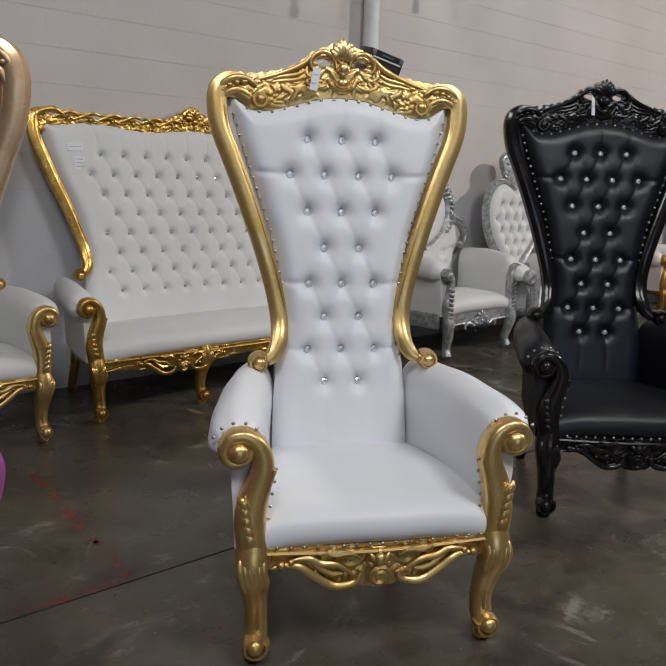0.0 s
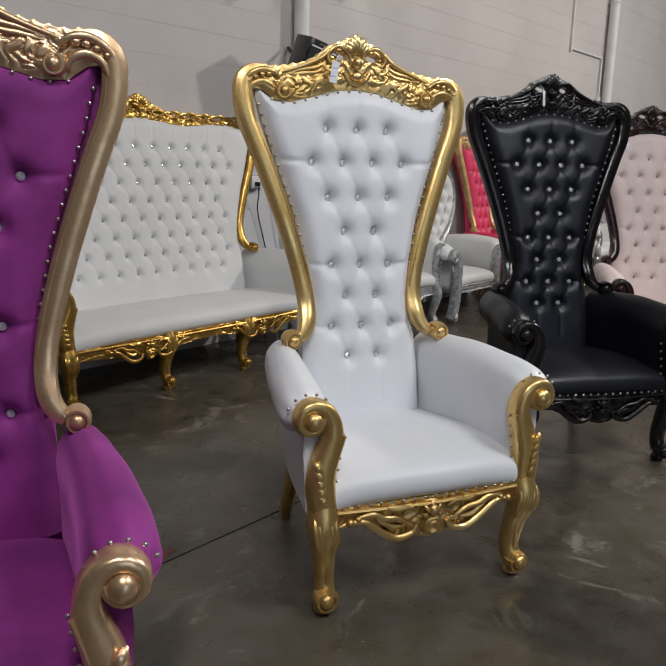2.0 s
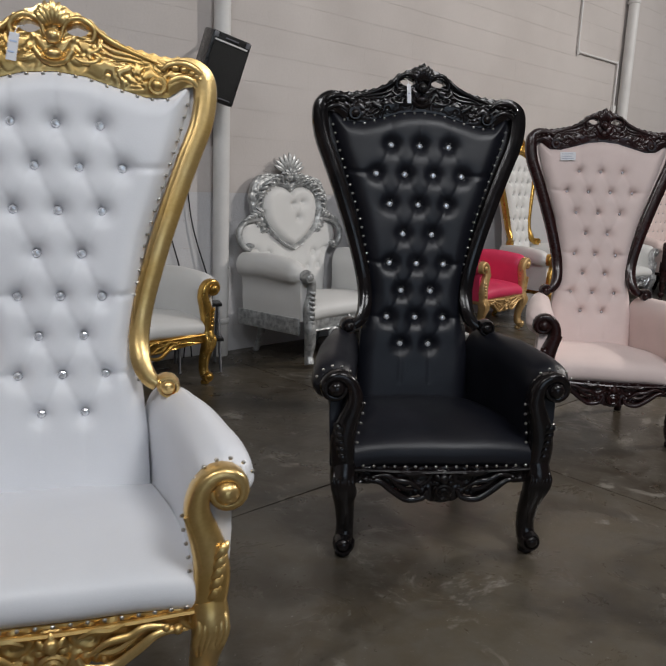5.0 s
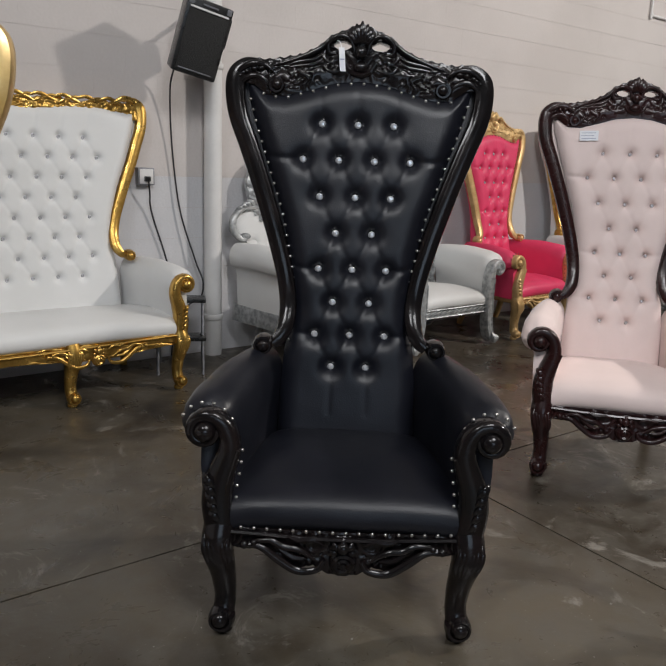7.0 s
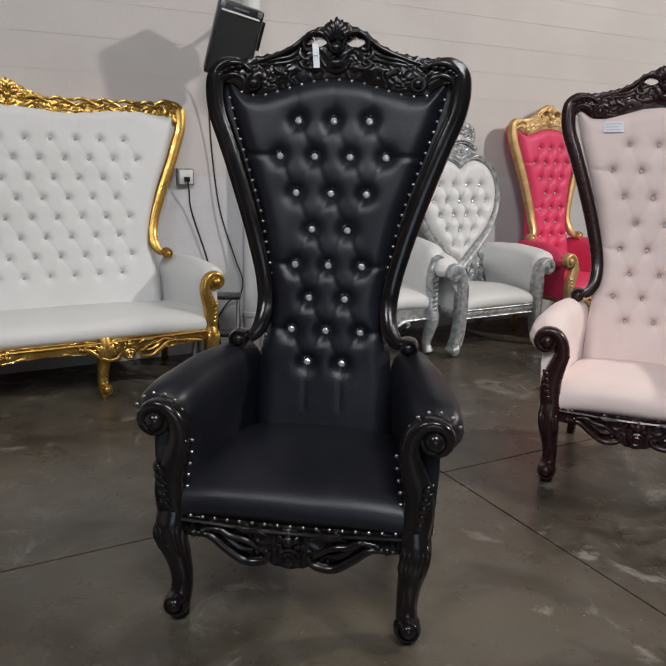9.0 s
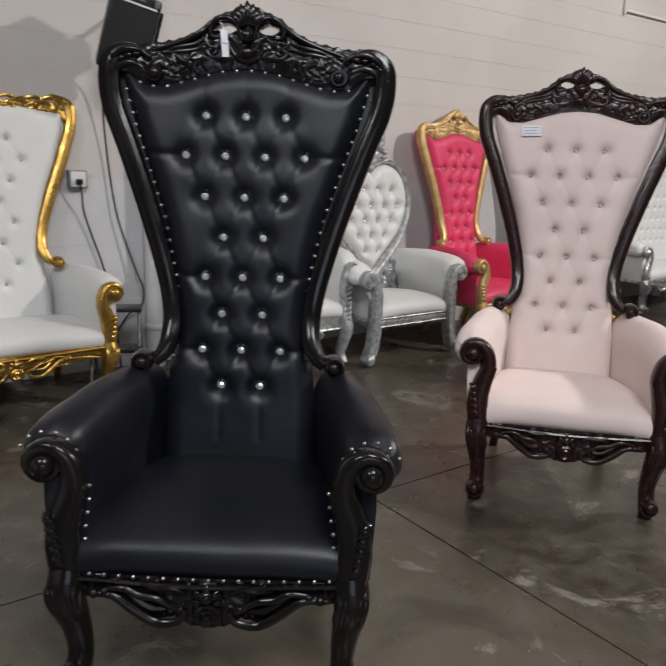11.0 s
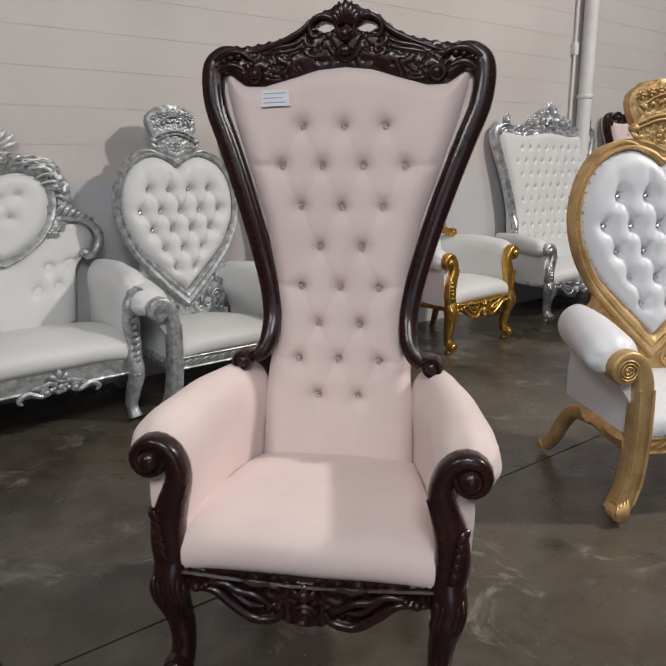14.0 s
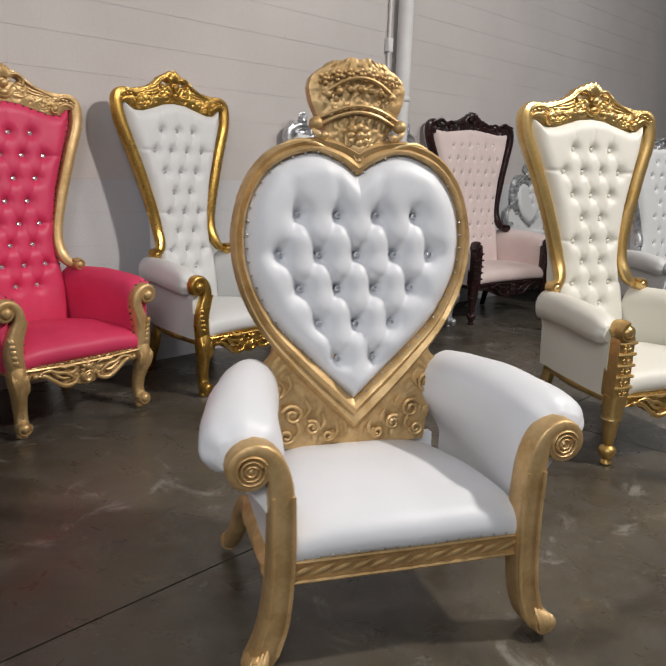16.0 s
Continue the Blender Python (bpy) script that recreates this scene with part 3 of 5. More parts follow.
def post_geo(E):
    """Front arm post that rolls into a scroll head, with a leafy lower half."""
    foot = [(0.344 + E, 0.335), (0.353 + E, 0.40), (0.350 + E, 0.46), (0.334 + E, 0.52), (0.317 + E, 0.575)]
    c = (0.384 + E, 0.624)
    g = hook(foot, c, 0.060, 0.036, -190, ([0, 0.15, 0.3, 0.55, 0.75, 1], [0.041, 0.043, 0.040, 0.028, 0.017, 0.011]), ([0, 0.4, 0.6, 1], [0.042, 0.036, 0.034, 0.028]))
    head = lathe([(0.034, -0.030), (0.036, 0.0), (0.033, 0.016), (0.026, 0.020)], (c[0], -0.008, c[1]), "y", 18)
    head.join(ball((c[0], -0.026, c[1]), 0.029, (1, 0.8, 1), 14, 9))
    inner = [(x - 0.026, -0.030, z) for x, z in foot]
    g.join(tube(curve(inner, 24), 0.006, 0.007, 6))
    leaves = []
    for i in range(5):
        z = 0.490 - 0.026 * i
        x = 0.375 + E - 0.004 * i
        leaves.append(stroke([(x - 0.018, -0.034, z - 0.026), (x - 0.001, -0.042, z), (x + 0.012, -0.026, z + 0.014)], 0.0115, 7, 6, 0.8, 0.4))
    return g, head, leaves


def leg_geo(E):
    """Cabriole front leg with carved knee and a scroll foot."""
    rows = [(0.345, 0.344, 0.000), (0.300, 0.348, -0.014), (0.255, 0.346, -0.014), (0.20, 0.338, 0.000), (0.14, 0.332, 0.010), (0.095, 0.331, 0.008), (0.055, 0.335, -0.006)]
    p = curve([(x + E, y, z) for z, x, y in rows], 28)
    w = np.interp(np.linspace(0, 1, 28), [0, 0.17, 0.33, 0.55, 0.75, 1], [0.045, 0.046, 0.042, 0.034, 0.030, 0.032])
    g = tube(p, w, w, 10, square=0.75)
    g.join(lathe([(0.020, 0.0), (0.027, 0.004), (0.028, 0.020), (0.022, 0.030)], (0.336 + E, 0.0, 0.0)))
    foot = volute((0.340 + E, 0.056), 0.042, -0.026, 1.2, math.pi * 0.9, 1, depth=0.026)
    knee = []
    for i in range(6):
        t = i / 5
        x = 0.315 + E + 0.062 * t
        knee.append(stroke([(x, -0.034, 0.335), (x + 0.005, -0.052, 0.300), (x - 0.004, -0.050, 0.258), (x - 0.016 * t, -0.036, 0.216)], 0.0095, 14, 7, 0.8, 0.3))
    g.join(tube(curve([(0.338 + E, -0.040, 0.23), (0.332 + E, -0.022, 0.17), (0.331 + E, -0.020, 0.10)], 10), 0.006, 0.006, 6))
    return g, foot, knee


def back_leg_geo(E):
    p = curve([(0.235 + E, 0.55, 0.36), (0.238 + E, 0.57, 0.24), (0.245 + E, 0.60, 0.12), (0.252 + E, 0.64, 0.0)], 12)
    return tube(p, np.linspace(0.032, 0.020, 12), np.linspace(0.032, 0.020, 12), 8, square=0.6)


def apron_geo(E):
    """Front seat rail with pierced scrolls and a rose in the middle."""
    s = (0.30 + E) / 0.30
    grid = []
    for i in range(25):
        row = []
        for j in range(161):
            x = -0.31 + 0.62 * j / 160
            lo = interp(abs(x), [(0, 0.216), (0.04, 0.222), (0.080, 0.246), (0.13, 0.234), (0.18, 0.262), (0.23, 0.285), (0.31, 0.290)]) if E < 0.2 else 0.286 - 0.03 * abs(math.sin(x / 0.31 * math.pi)) ** 2
            z = lo - 0.006 + (0.351 - lo) * i / 24
            row.append((x * s, -0.022 - 0.010 * math.cos(x / 0.31 * math.pi / 2) - carve(abs(x), z, 6.0, 0.030, 0.008), z))
        grid.append(row)
    hole = lambda i, j: E >= 0.2 or ((abs(grid[i][j][0]) - 0.130) / 0.036) ** 2 + ((grid[i][j][2] - 0.262) / 0.010) ** 2 > 1
    g = plate(grid, hole, 0.03)
    g.join(tube(curve([(-0.31 * s, -0.032, 0.334), (0, -0.042, 0.326), (0.31 * s, -0.032, 0.334)], 30), 0.007, 0.008, 6))
    h = Geo()
    y = -0.044
    reps = [0.0] if E < 0.2 else [-0.5 * (0.3 + E), 0.5 * (0.3 + E)]
    for c in reps:
        k = Geo()
        k.join(stroke([(0.275, y, 0.303), (0.225, y, 0.296), (0.180, y, 0.262), (0.125, y, 0.228), (0.070, y, 0.234), (0.052, y, 0.262)], 0.012, 24, 7, 0.9, 0.45))
        k.join(stroke([(0.250, y, 0.314), (0.200, y, 0.318), (0.165, y, 0.300), (0.120, y, 0.292), (0.075, y, 0.262)], 0.010, 18, 7, 0.9, 0.35))
        k.join(stroke([(0.190, y, 0.306), (0.140, y, 0.270), (0.100, y, 0.266)], 0.009, 12, 6, 0.9, 0.3))
        k.join(ball((0.272, y, 0.303), 0.013))
        k.join(ball((0.246, y, 0.310), 0.010))
        k.join(stroke([(0.055, y, 0.310), (0.085, y, 0.325), (0.125, y, 0.322), (0.155, y, 0.334)], 0.009, 10, 6, 0.9, 0.3))
        h.join(k.both().shift(c))
        h.join(tube(spiral((c, 0.252), 0.030, 0.007, 0.3, 0.3 + 3.2 * math.pi, 34, y - 0.004), 0.0085, 0.010, 6))
        h.join(ball((c, y + 0.008, 0.256), 0.039, (1, 0.45, 1), 14, 8))
        h.join(ball((c, y - 0.008, 0.306), 0.019, (1, 0.8, 1)))
        h.join(leaf_fan((c, 0.286), 0.2, math.pi - 0.2, 0.012, 0.05, 5, 0.008, y - 0.002))
    return g.join(h)


def frame_side_geo(E):
    """Seat frame rail along one side."""
    p = curve([(0.345 + E, 0.03, 0.315), (0.315 + E, 0.30, 0.312), (0.25 + E, 0.56, 0.318)], 12)
    return tube(p, 0.024, 0.024, 8, square=0.5)


ARM_SECTION = ((0.0, 0.0), (0.0, 0.42), (-0.004, 0.74), (0.020, 0.915), (0.075, 1.0), (0.125, 0.985), (0.163, 0.90), (0.172, 0.78), (0.152, 0.665), (0.112, 0.615), (0.096, 0.50), (0.090, 0.20), (0.085, 0.0))


def arm_geo(E, wrinkle=1.0):
    """Rolled upholstered arm with its inner and outer panels, swept up towards the back."""
    n, m = 26, 56
    rows = []
    for i in range(n):
        s = (i / (n - 1)) ** 1.35
        y = 0.012 + 0.571 * s
        ix = 0.312 - 0.086 * s + 0.010 * math.sin(math.pi * s)
        top = 0.702 + 0.018 * s + 0.022 * math.sin(math.pi * s)
        wide = 0.93 - 0.21 * s
        sec = curve([(ix + dx * wide, 0.33 + (top - 0.33) * dz) for dx, dz in ARM_SECTION], m)
        pinch = 1.0 - 0.42 * math.exp(-(s / 0.045) ** 1.3)
        c = (ix + 0.09 * wide, 0.33 + (top - 0.33) * 0.80)
        row = []
        for x, z in sec:
            if z > c[1] - 0.10:
                a = math.atan2(z - c[1], x - c[0])
                k = pinch - wrinkle * 0.060 * math.exp(-s / 0.13) * abs(math.sin(3.5 * a + 0.6)) ** 3
                x, z = c[0] + (x - c[0]) * k, c[1] + (z - c[1]) * k
            w = 0.003 * noise.noise((x * 9, y * 9, z * 9))
            row.append((x + E + w, y, z + w))
        rows.append(row)
    g = sheet(rows)
    g.f.append(tuple(range(m)))
    g.f.append(tuple((n - 1) * m + j for j in range(m - 1, -1, -1)))
    return g


def seat_geo(E, w=0.318):
    prof = curve([(-0.004, 0.338), (-0.026, 0.362), (-0.030, 0.395), (-0.014, 0.428), (0.035, 0.452), (0.15, 0.468), (0.32, 0.468), (0.47, 0.455), (0.565, 0.43)], 30)
    rows = []
    for y, z in prof:
        row = []
        for j in range(41):
            u = -1 + 2 * j / 40
            half = (w if y < 0.05 else w - 0.085 * (y - 0.05) / 0.5) + E
            crown = (1 - abs(u) ** 4)
            row.append((u * half, y - 0.014 * (1 - u * u) * (1 if y < 0.1 else 0), z - 0.020 * (1 - crown) + 0.004 * noise.noise((u * 2, y * 6, 1.0))))
        rows.append(row)
    g = sheet(rows)
    return g


def back_board_geo(E, plane, top=1.62):
    """The closed rear of the backrest and the edge of its padding."""
    grid = []
    for i in range(31):
        z = 0.33 + (top - 0.33) * i / 30
        half = interp(z, [(0.33, 0.25), (0.7, 0.24)] + OUTER[2:]) - 0.022 + E - drawn_in(z, E)
        grid.append([(half * u, plane[0] + plane[1] * z + 0.012, z) for u in np.linspace(-1, 1, 9)])
    return plate(grid, lambda i, j: True, 0.055)


def back_cushion(E, plane, rows, spread=0.022, depth=0.026, puff=0.042, ridge=0.0032, zlow=0.42, ztop=1.612, reach=0.155, nx=97, nz=190, wide=False):
    buttons = []
    for z, n, dx in rows:
        buttons += [((i - (n - 1) / 2) * dx, z) for i in range(n)]
    u = np.linspace(-1, 1, nx)
    zz = np.linspace(0, 1, nz)
    X, Z, e = np.zeros((nz, nx)), np.zeros((nz, nx)), np.zeros((nz, nx))
    for i, t in enumerate(zz):
        for j, a in enumerate(u):
            hi = interp(abs(a) * 0.356, CREST_LOW) + 0.010 if not wide else ztop + 0.012 * math.cos(abs(a) * (0.356 + E) * 9.5)
            z = zlow + (hi - zlow) * t
            half = interp(z, INNER) + E - drawn_in(z, E)
            X[i, j], Z[i, j] = a * half, z
            e[i, j] = min((1 - abs(a)) * half, hi - z) / 0.075
    pleats = []
    first = rows[0]
    for i in range(first[1]):
        bx = (i - (first[1] - 1) / 2) * first[2]
        pleats.append(((bx, first[0]), (bx * 1.08, ztop - 0.01), 0.8))
    last = rows[-1]
    if not wide:
        for i in range(last[1]):
            bx = (i - (last[1] - 1) / 2) * last[2]
            pleats.append(((bx, last[0]), (bx * 1.05, last[0] - 0.15), 0.6))
        for k in (1, 4, 6):
            z, n, dx = rows[k]
            bx = (n - 1) / 2 * dx
            for s in (-1, 1):
                pleats.append(((s * bx, z), (s * interp(z, INNER), z + 0.006), 1.8))
    g, _ = cushion(X, Z, e, plane, puff, buttons, pleats, depth, spread, ridge, reach)
    at = [(bx, plane[0] + plane[1] * bz - puff + depth * 1.25, bz) for bx, bz in buttons]
    return g, at


def flip(g):
    return [flip(q) for q in g] if isinstance(g, (list, tuple)) else g.mirror()


def moved(g, dx):
    return [moved(q, dx) for q in g] if isinstance(g, (list, tuple)) else g.shift(dx)


def carved(name, geos, names, mat, parent):
    """A part whose scroll and leaves are pieces under it."""
    body = part(name, geos[0], mat, parent)
    for g, n in zip(geos[1:], names):
        for q in g if isinstance(g, list) else [g]:
            part(n, q, mat, body)


def throne(name, m, frame_mat, cloth, label, E=0.0, plane=(0.457, 0.134), nails=None, rows=ROWS_OF_BUTTONS, crystal=True, legs_between=0, wide=False, category="throne chair",
           group="throne chairs", turned=False, gem=None, gem_size=None, spread=0.022, depth=0.026, reach=0.155, nx=97, tall=False):
    t = thing(name, m, label, category, group)
    cush, at = back_cushion(E, plane, rows, spread=spread, depth=depth, reach=reach, nx=nx, wide=wide)
    back = part("back_cushion", cush, cloth, t)
    part("back_panel", back_board_geo(E, plane), cloth, t)
    part("seat_cushion", seat_geo(E), cloth, t)
    arm = arm_geo(E)
    part("arm", arm, cloth, t)
    part("arm", arm.mirror(), cloth, t)
    rail = side_rail_geo(E, plane)
    part("back_rail", rail, frame_mat, t)
    part("back_rail", rail.mirror(), frame_mat, t)
    part("crest", wide_crest_geo(E, plane, tall) if wide else crest_geo(E, plane), frame_mat, t)
    post = turned_post_geo(E) if turned else post_geo(E)
    carved("arm_post", post, ("scroll_boss", "leaf"), frame_mat, t)
    carved("arm_post", flip(post), ("scroll_boss", "leaf"), frame_mat, t)
    if not turned:
        leg = leg_geo(E)
        carved("leg", leg, ("scroll_foot", "leaf"), frame_mat, t)
        carved("leg", flip(leg), ("scroll_foot", "leaf"), frame_mat, t)
    for i in range(legs_between):
        x = (i + 1) / (legs_between + 1) * 2 - 1
        carved("leg", moved(leg_geo(0), -0.336 + x * (0.336 + E)), ("scroll_foot", "leaf"), frame_mat, t)
    bl = back_leg_geo(E)
    part("leg", bl, frame_mat, t)
    part("leg", bl.mirror(), frame_mat, t)
    part("apron", apron_geo(E), frame_mat, t)
    fs = frame_side_geo(E)
    part("seat_rail", fs, frame_mat, t)
    part("seat_rail", fs.mirror(), frame_mat, t)
    studs("button", CRYSTAL, gem or (M_CRYSTAL if crystal else cloth), back, at, gem_size or (1.28 if spread > 0.018 else 1.0))
    if nails:
        y = lambda z: plane[0] + plane[1] * z
        line = [(interp(z, INNER) + E - drawn_in(z, E) - 0.003, y(z) - 0.011, z) for z in np.linspace(1.56, 0.73, 50)]
        places = along(line, 0.036)
        places += [(-a, b, c) for a, b, c in places]
        if not wide:
            places += along([(x, y(interp(abs(x), CREST_LOW)) - 0.024, interp(abs(x), CREST_LOW) - 0.006) for x in np.linspace(-0.33, 0.33, 60)], 0.042)
        places += along([(x, -0.036 - 0.014 * (1 - (x / (0.3 + E)) ** 2), 0.352) for x in np.linspace(-0.3 - E, 0.3 + E, 20)], 0.036)
        edge = [(0.302, 0.37), (0.300, 0.45), (0.288, 0.53), (0.284, 0.575)]
        arm_nails = along([(x + E, -0.002, z) for x, _, z in curve([(a, 0, b) for a, b in edge], 30)], 0.036)
        arm_nails += [(0.384 + E + 0.073 * math.cos(a), 0.010, 0.624 + 0.073 * math.sin(a)) for a in np.linspace(2.75, 0.5, 6)]
        places += arm_nails + [(-a, b, c) for a, b, c in arm_nails]
        studs("nail", NAIL, nails, t, places)
    return t


def turned_post_geo(E):
    """Straight front post: a rolled head, stacked carved collars, and a turned foot."""
    x = 0.352 + E
    g = lathe([(0.018, 0.0), (0.026, 0.006), (0.026, 0.014), (0.016, 0.026), (0.034, 0.050), (0.040, 0.068), (0.034, 0.086), (0.018, 0.096), (0.024, 0.110), (0.032, 0.18), (0.036, 0.215), (0.046, 0.228), (0.040, 0.245), (0.048, 0.262), (0.042, 0.285), (0.050, 0.30), (0.050, 0.345)], (x, -0.005, 0), segs=14)
    g.join(box(x - 0.045, x + 0.045, -0.045, 0.035, 0.335, 0.625, 0.012))
    rings = []
    for i in range(5):
        z = 0.36 + 0.052 * i
        rings.append(rosette((x, z), 0.024, -0.050, 6).join(tube([(x - 0.05, -0.046, z + 0.027), (x, -0.052, z + 0.027), (x + 0.05, -0.046, z + 0.027)], 0.008, 0.008, 6)))
    head = volute((x + 0.012, 0.645), 0.052, -0.020, 1.3, math.pi * 0.5, -1, depth=0.045)
    return g, head, rings


# ---- heart-backed chairs ----
HEART_OUT = [(0.0, 1.405), (0.06, 1.425), (0.15, 1.432), (0.27, 1.392), (0.35, 1.300), (0.390, 1.170), (0.392, 1.060), (0.362, 0.935), (0.300, 0.815), (0.200, 0.690), (0.10, 0.585), (0.0, 0.490)]
HEART_IN = [(0.0, 1.318), (0.06, 1.362), (0.15, 1.388), (0.26, 1.346), (0.328, 1.262), (0.356, 1.160), (0.352, 1.040), (0.318, 0.945), (0.262, 0.850), (0.170, 0.755), (0.08, 0.668), (0.0, 0.592)]
HEART_BUTTONS = [(1.195, 4, 0.128), (1.070, 5, 0.125), (0.962, 4, 0.123), (0.848, 3, 0.121), (0.732, 2, 0.120)]


def heart_ring(pts, n):
    right = curve(pts, n)
    return np.vstack([right, (right * (-1, 1))[::-1][1:-1]])


def heart_chair(name, m, frame_mat, cloth, label, nails, group="heart-backed throne chairs", plane=(0.45, 0.11), crown=True):
    t = thing(name, m, label, "throne chair", group)
    y = lambda z: plane[0] + plane[1] * z
    out, inn = heart_ring(HEART_OUT, 48), heart_ring(HEART_IN, 48)
    n = len(out)
    # moulded frame round the heart
    rings = []
    for f, d in ((0.0, 0.030), (0.0, -0.018), (0.22, -0.034), (0.5, -0.026), (0.72, -0.038), (0.95, -0.028), (1.0, 0.0)):
        q = out + (inn - out) * f
        rings.append([(x, y(z) + d, z) for x, z in q])
    ring = sheet(rings, True)
    back = [(x, y(z) + 0.030, z) for x, z in out]
    ring.add(back, [tuple(range(n))])
    part("back_frame", ring, frame_mat, t)
    # tufted heart
    c = np.array([0.0, 1.06])
    k = 46
    X, Z, e = np.zeros((k, n + 1)), np.zeros((k, n + 1)), np.zeros((k, n + 1))
    loop = np.vstack([inn, inn[:1]])
    for i in range(k):
        s = (i / (k - 1)) ** 0.85
        q = c + (loop - c) * s
        X[i], Z[i] = q[:, 0], q[:, 1]
        e[i] = (1 - s) * np.linalg.norm(loop - c, axis=1) / 0.085
    buttons = [((i - (a - 1) / 2) * d, z) for z, a, d in HEART_BUTTONS for i in range(a)]
    pleats = [((-0.25, 1.070), (-0.35, 1.074), 1.0), ((0.25, 1.070), (0.35, 1.074), 1.0), ((0.185, 0.962), (0.30, 0.90), 0.8), ((-0.185, 0.962), (-0.30, 0.90), 0.8)]
    for i in range(4):
        pleats.append((((i - 1.5) * 0.128, 1.195), ((i - 1.5) * 0.150, 1.33), 0.8))
    g, _ = cushion(X, Z, e, (plane[0] - 0.006, plane[1]), 0.050, buttons, pleats, 0.032, 0.026, 0.010, 0.175)
    cu = part("back_cushion", g, cloth, t)
    studs("button", CRYSTAL, M_CRYSTAL, cu, [(bx, y(bz) - 0.056 + 0.040, bz) for bx, bz in buttons])
    # carved apron panel under the heart
    grid = []
    for i in range(41):
        z = 0.43 + 0.36 * i / 40
        half = interp(z, [(0.43, 0.255), (0.50, 0.262), (0.58, 0.290), (0.655, 0.335), (0.675, 0.345), (0.69, 0.315), (0.74, 0.268), (0.79, 0.262)])
        grid.append([(half * u, y(z) + 0.004 - carve(abs(u) * half, z, 2.2, 0.017, 0.007), z) for u in np.linspace(-1, 1, 81)])
    panel = plate(grid, lambda i, j: True, 0.035)
    h = Geo()
    for cx, cz, r, a in ((0.205, 0.545, 0.036, 0.4), (0.262, 0.630, 0.034, 2.0), (0.140, 0.500, 0.026, 1.0), (0.225, 0.475, 0.026, 3.0), (0.085, 0.470, 0.020, 2.2)):
        h.join(tube(spiral((cx, cz), r, 0.006, a, a + 3.0 * math.pi, 26, y(cz) - 0.006), 0.0065, 0.007, 6))
        h.join(stroke([(cx - r, y(cz) - 0.006, cz - 0.01), (cx - r * 1.6, y(cz) - 0.008, cz + 0.02), (cx - r * 1.2, y(cz) - 0.006, cz + 0.05)], 0.008, 7, 6))
    panel.join(h.both())
    part("lower_panel", panel, frame_mat, t)
    part("back_panel", plate([[(x * s, y(z0) + 0.031, z0) for x, z0 in ((0.30 * u, 0.34 + 0.10 * i) for u in np.linspace(-1, 1, 5))] for s in (1,) for i in range(2)], lambda i, j: True, 0.03), cloth, t)
    if crown:
        # crown-shaped finial
        grid = []
        edge = [(1.345, 0.015), (1.38, 0.058), (1.42, 0.090), (1.46, 0.106), (1.50, 0.128), (1.55, 0.148), (1.60, 0.156), (1.64, 0.148), (1.67, 0.122), (1.690, 0.092)]
        for i in range(51):
            z0 = 1.345 + 0.345 * i / 50
            half = interp(z0, edge)
            row = []
            for u in np.linspace(-1, 1, 61):
                zz = z0 + (0.008 * abs(math.sin(u * 5.2)) if i == 50 else 0) - 0.018 * u * u * max(0, (z0 - 1.55) / 0.14)
                rel = carve(abs(u) * half, zz, 8.0, 0.016, 0.008) * (1 - u ** 6) + 0.016 * (1 - u * u)
                row.append((half * u, y(zz) - 0.012 - rel, zz))
            grid.append(row)
        cg = plate(grid, lambda i, j: True, 0.05)
        yy = y(1.5) - 0.034
        for zc, amp, half in ((1.475, 0.045, 0.125), (1.495, 0.045, 0.130), (1.575, 0.055, 0.115)):
            cg.join(tube(curve([(-half, yy + 0.012, zc), (-half / 2, yy - 0.002, zc + amp * 0.72), (0, yy - 0.006, zc + amp), (half / 2, yy - 0.002, zc + amp * 0.72), (half, yy + 0.012, zc)], 26), 0.006, 0.007, 6))
        cg.join(rosette((0, 1.445), 0.040, yy, 8))
        for i in range(-3, 4):
            cg.join(ball((i * 0.030, yy + 0.004, 1.500 + 0.034 * math.cos(i * 0.42)), 0.008))
            cg.join(ball((i * 0.034, yy + 0.004, 1.590 + 0.036 * math.cos(i * 0.40) - 0.03), 0.011, (1, 0.7, 1)))
            cg.join(rosette((i * 0.038, 1.643 - 0.0022 * i * i), 0.021, yy + 0.012, 5))
        side = stroke([(0.105, yy, 1.40), (0.15, yy, 1.415), (0.20, yy + 0.01, 1.418), (0.27, yy + 0.022, 1.388)], 0.011, 12, 7, 0.9, 0.3)
        side.join(ball((0.136, yy + 0.012, 1.478), 0.023))
        side.join(ball((0.112, yy, 1.440), 0.014))
        side.join(stroke([(0.150, yy + 0.01, 1.475), (0.135, yy, 1.445), (0.105, yy, 1.425)], 0.010, 7, 6))
        cg.join(side.both())
        part("crown", cg.warp(lambda x, yy_, z: (x * 1.0, yy_, 1.42 + (z - 1.42) * (0.93 if z > 1.42 else 1.0))), frame_mat, t)
    # seat and rails
    seat = seat_geo(0.0, 0.325).warp(lambda x, yy_, z: (x, yy_ + 0.01, z - 0.012))
    part("seat_cushion", seat, cloth, t)
    rail = plate([[(x, -0.012 - 0.004 * noise.noise((x * 40, z * 60, 3)), z) for x in np.linspace(-0.33, 0.33, 60)] for z in np.linspace(0.268, 0.334, 5)], lambda i, j: True, 0.04)
    for zz in (0.272, 0.330):
        rail.join(tube([(-0.33, -0.016, zz), (0, -0.018, zz), (0.33, -0.016, zz)], 0.006, 0.006, 6))
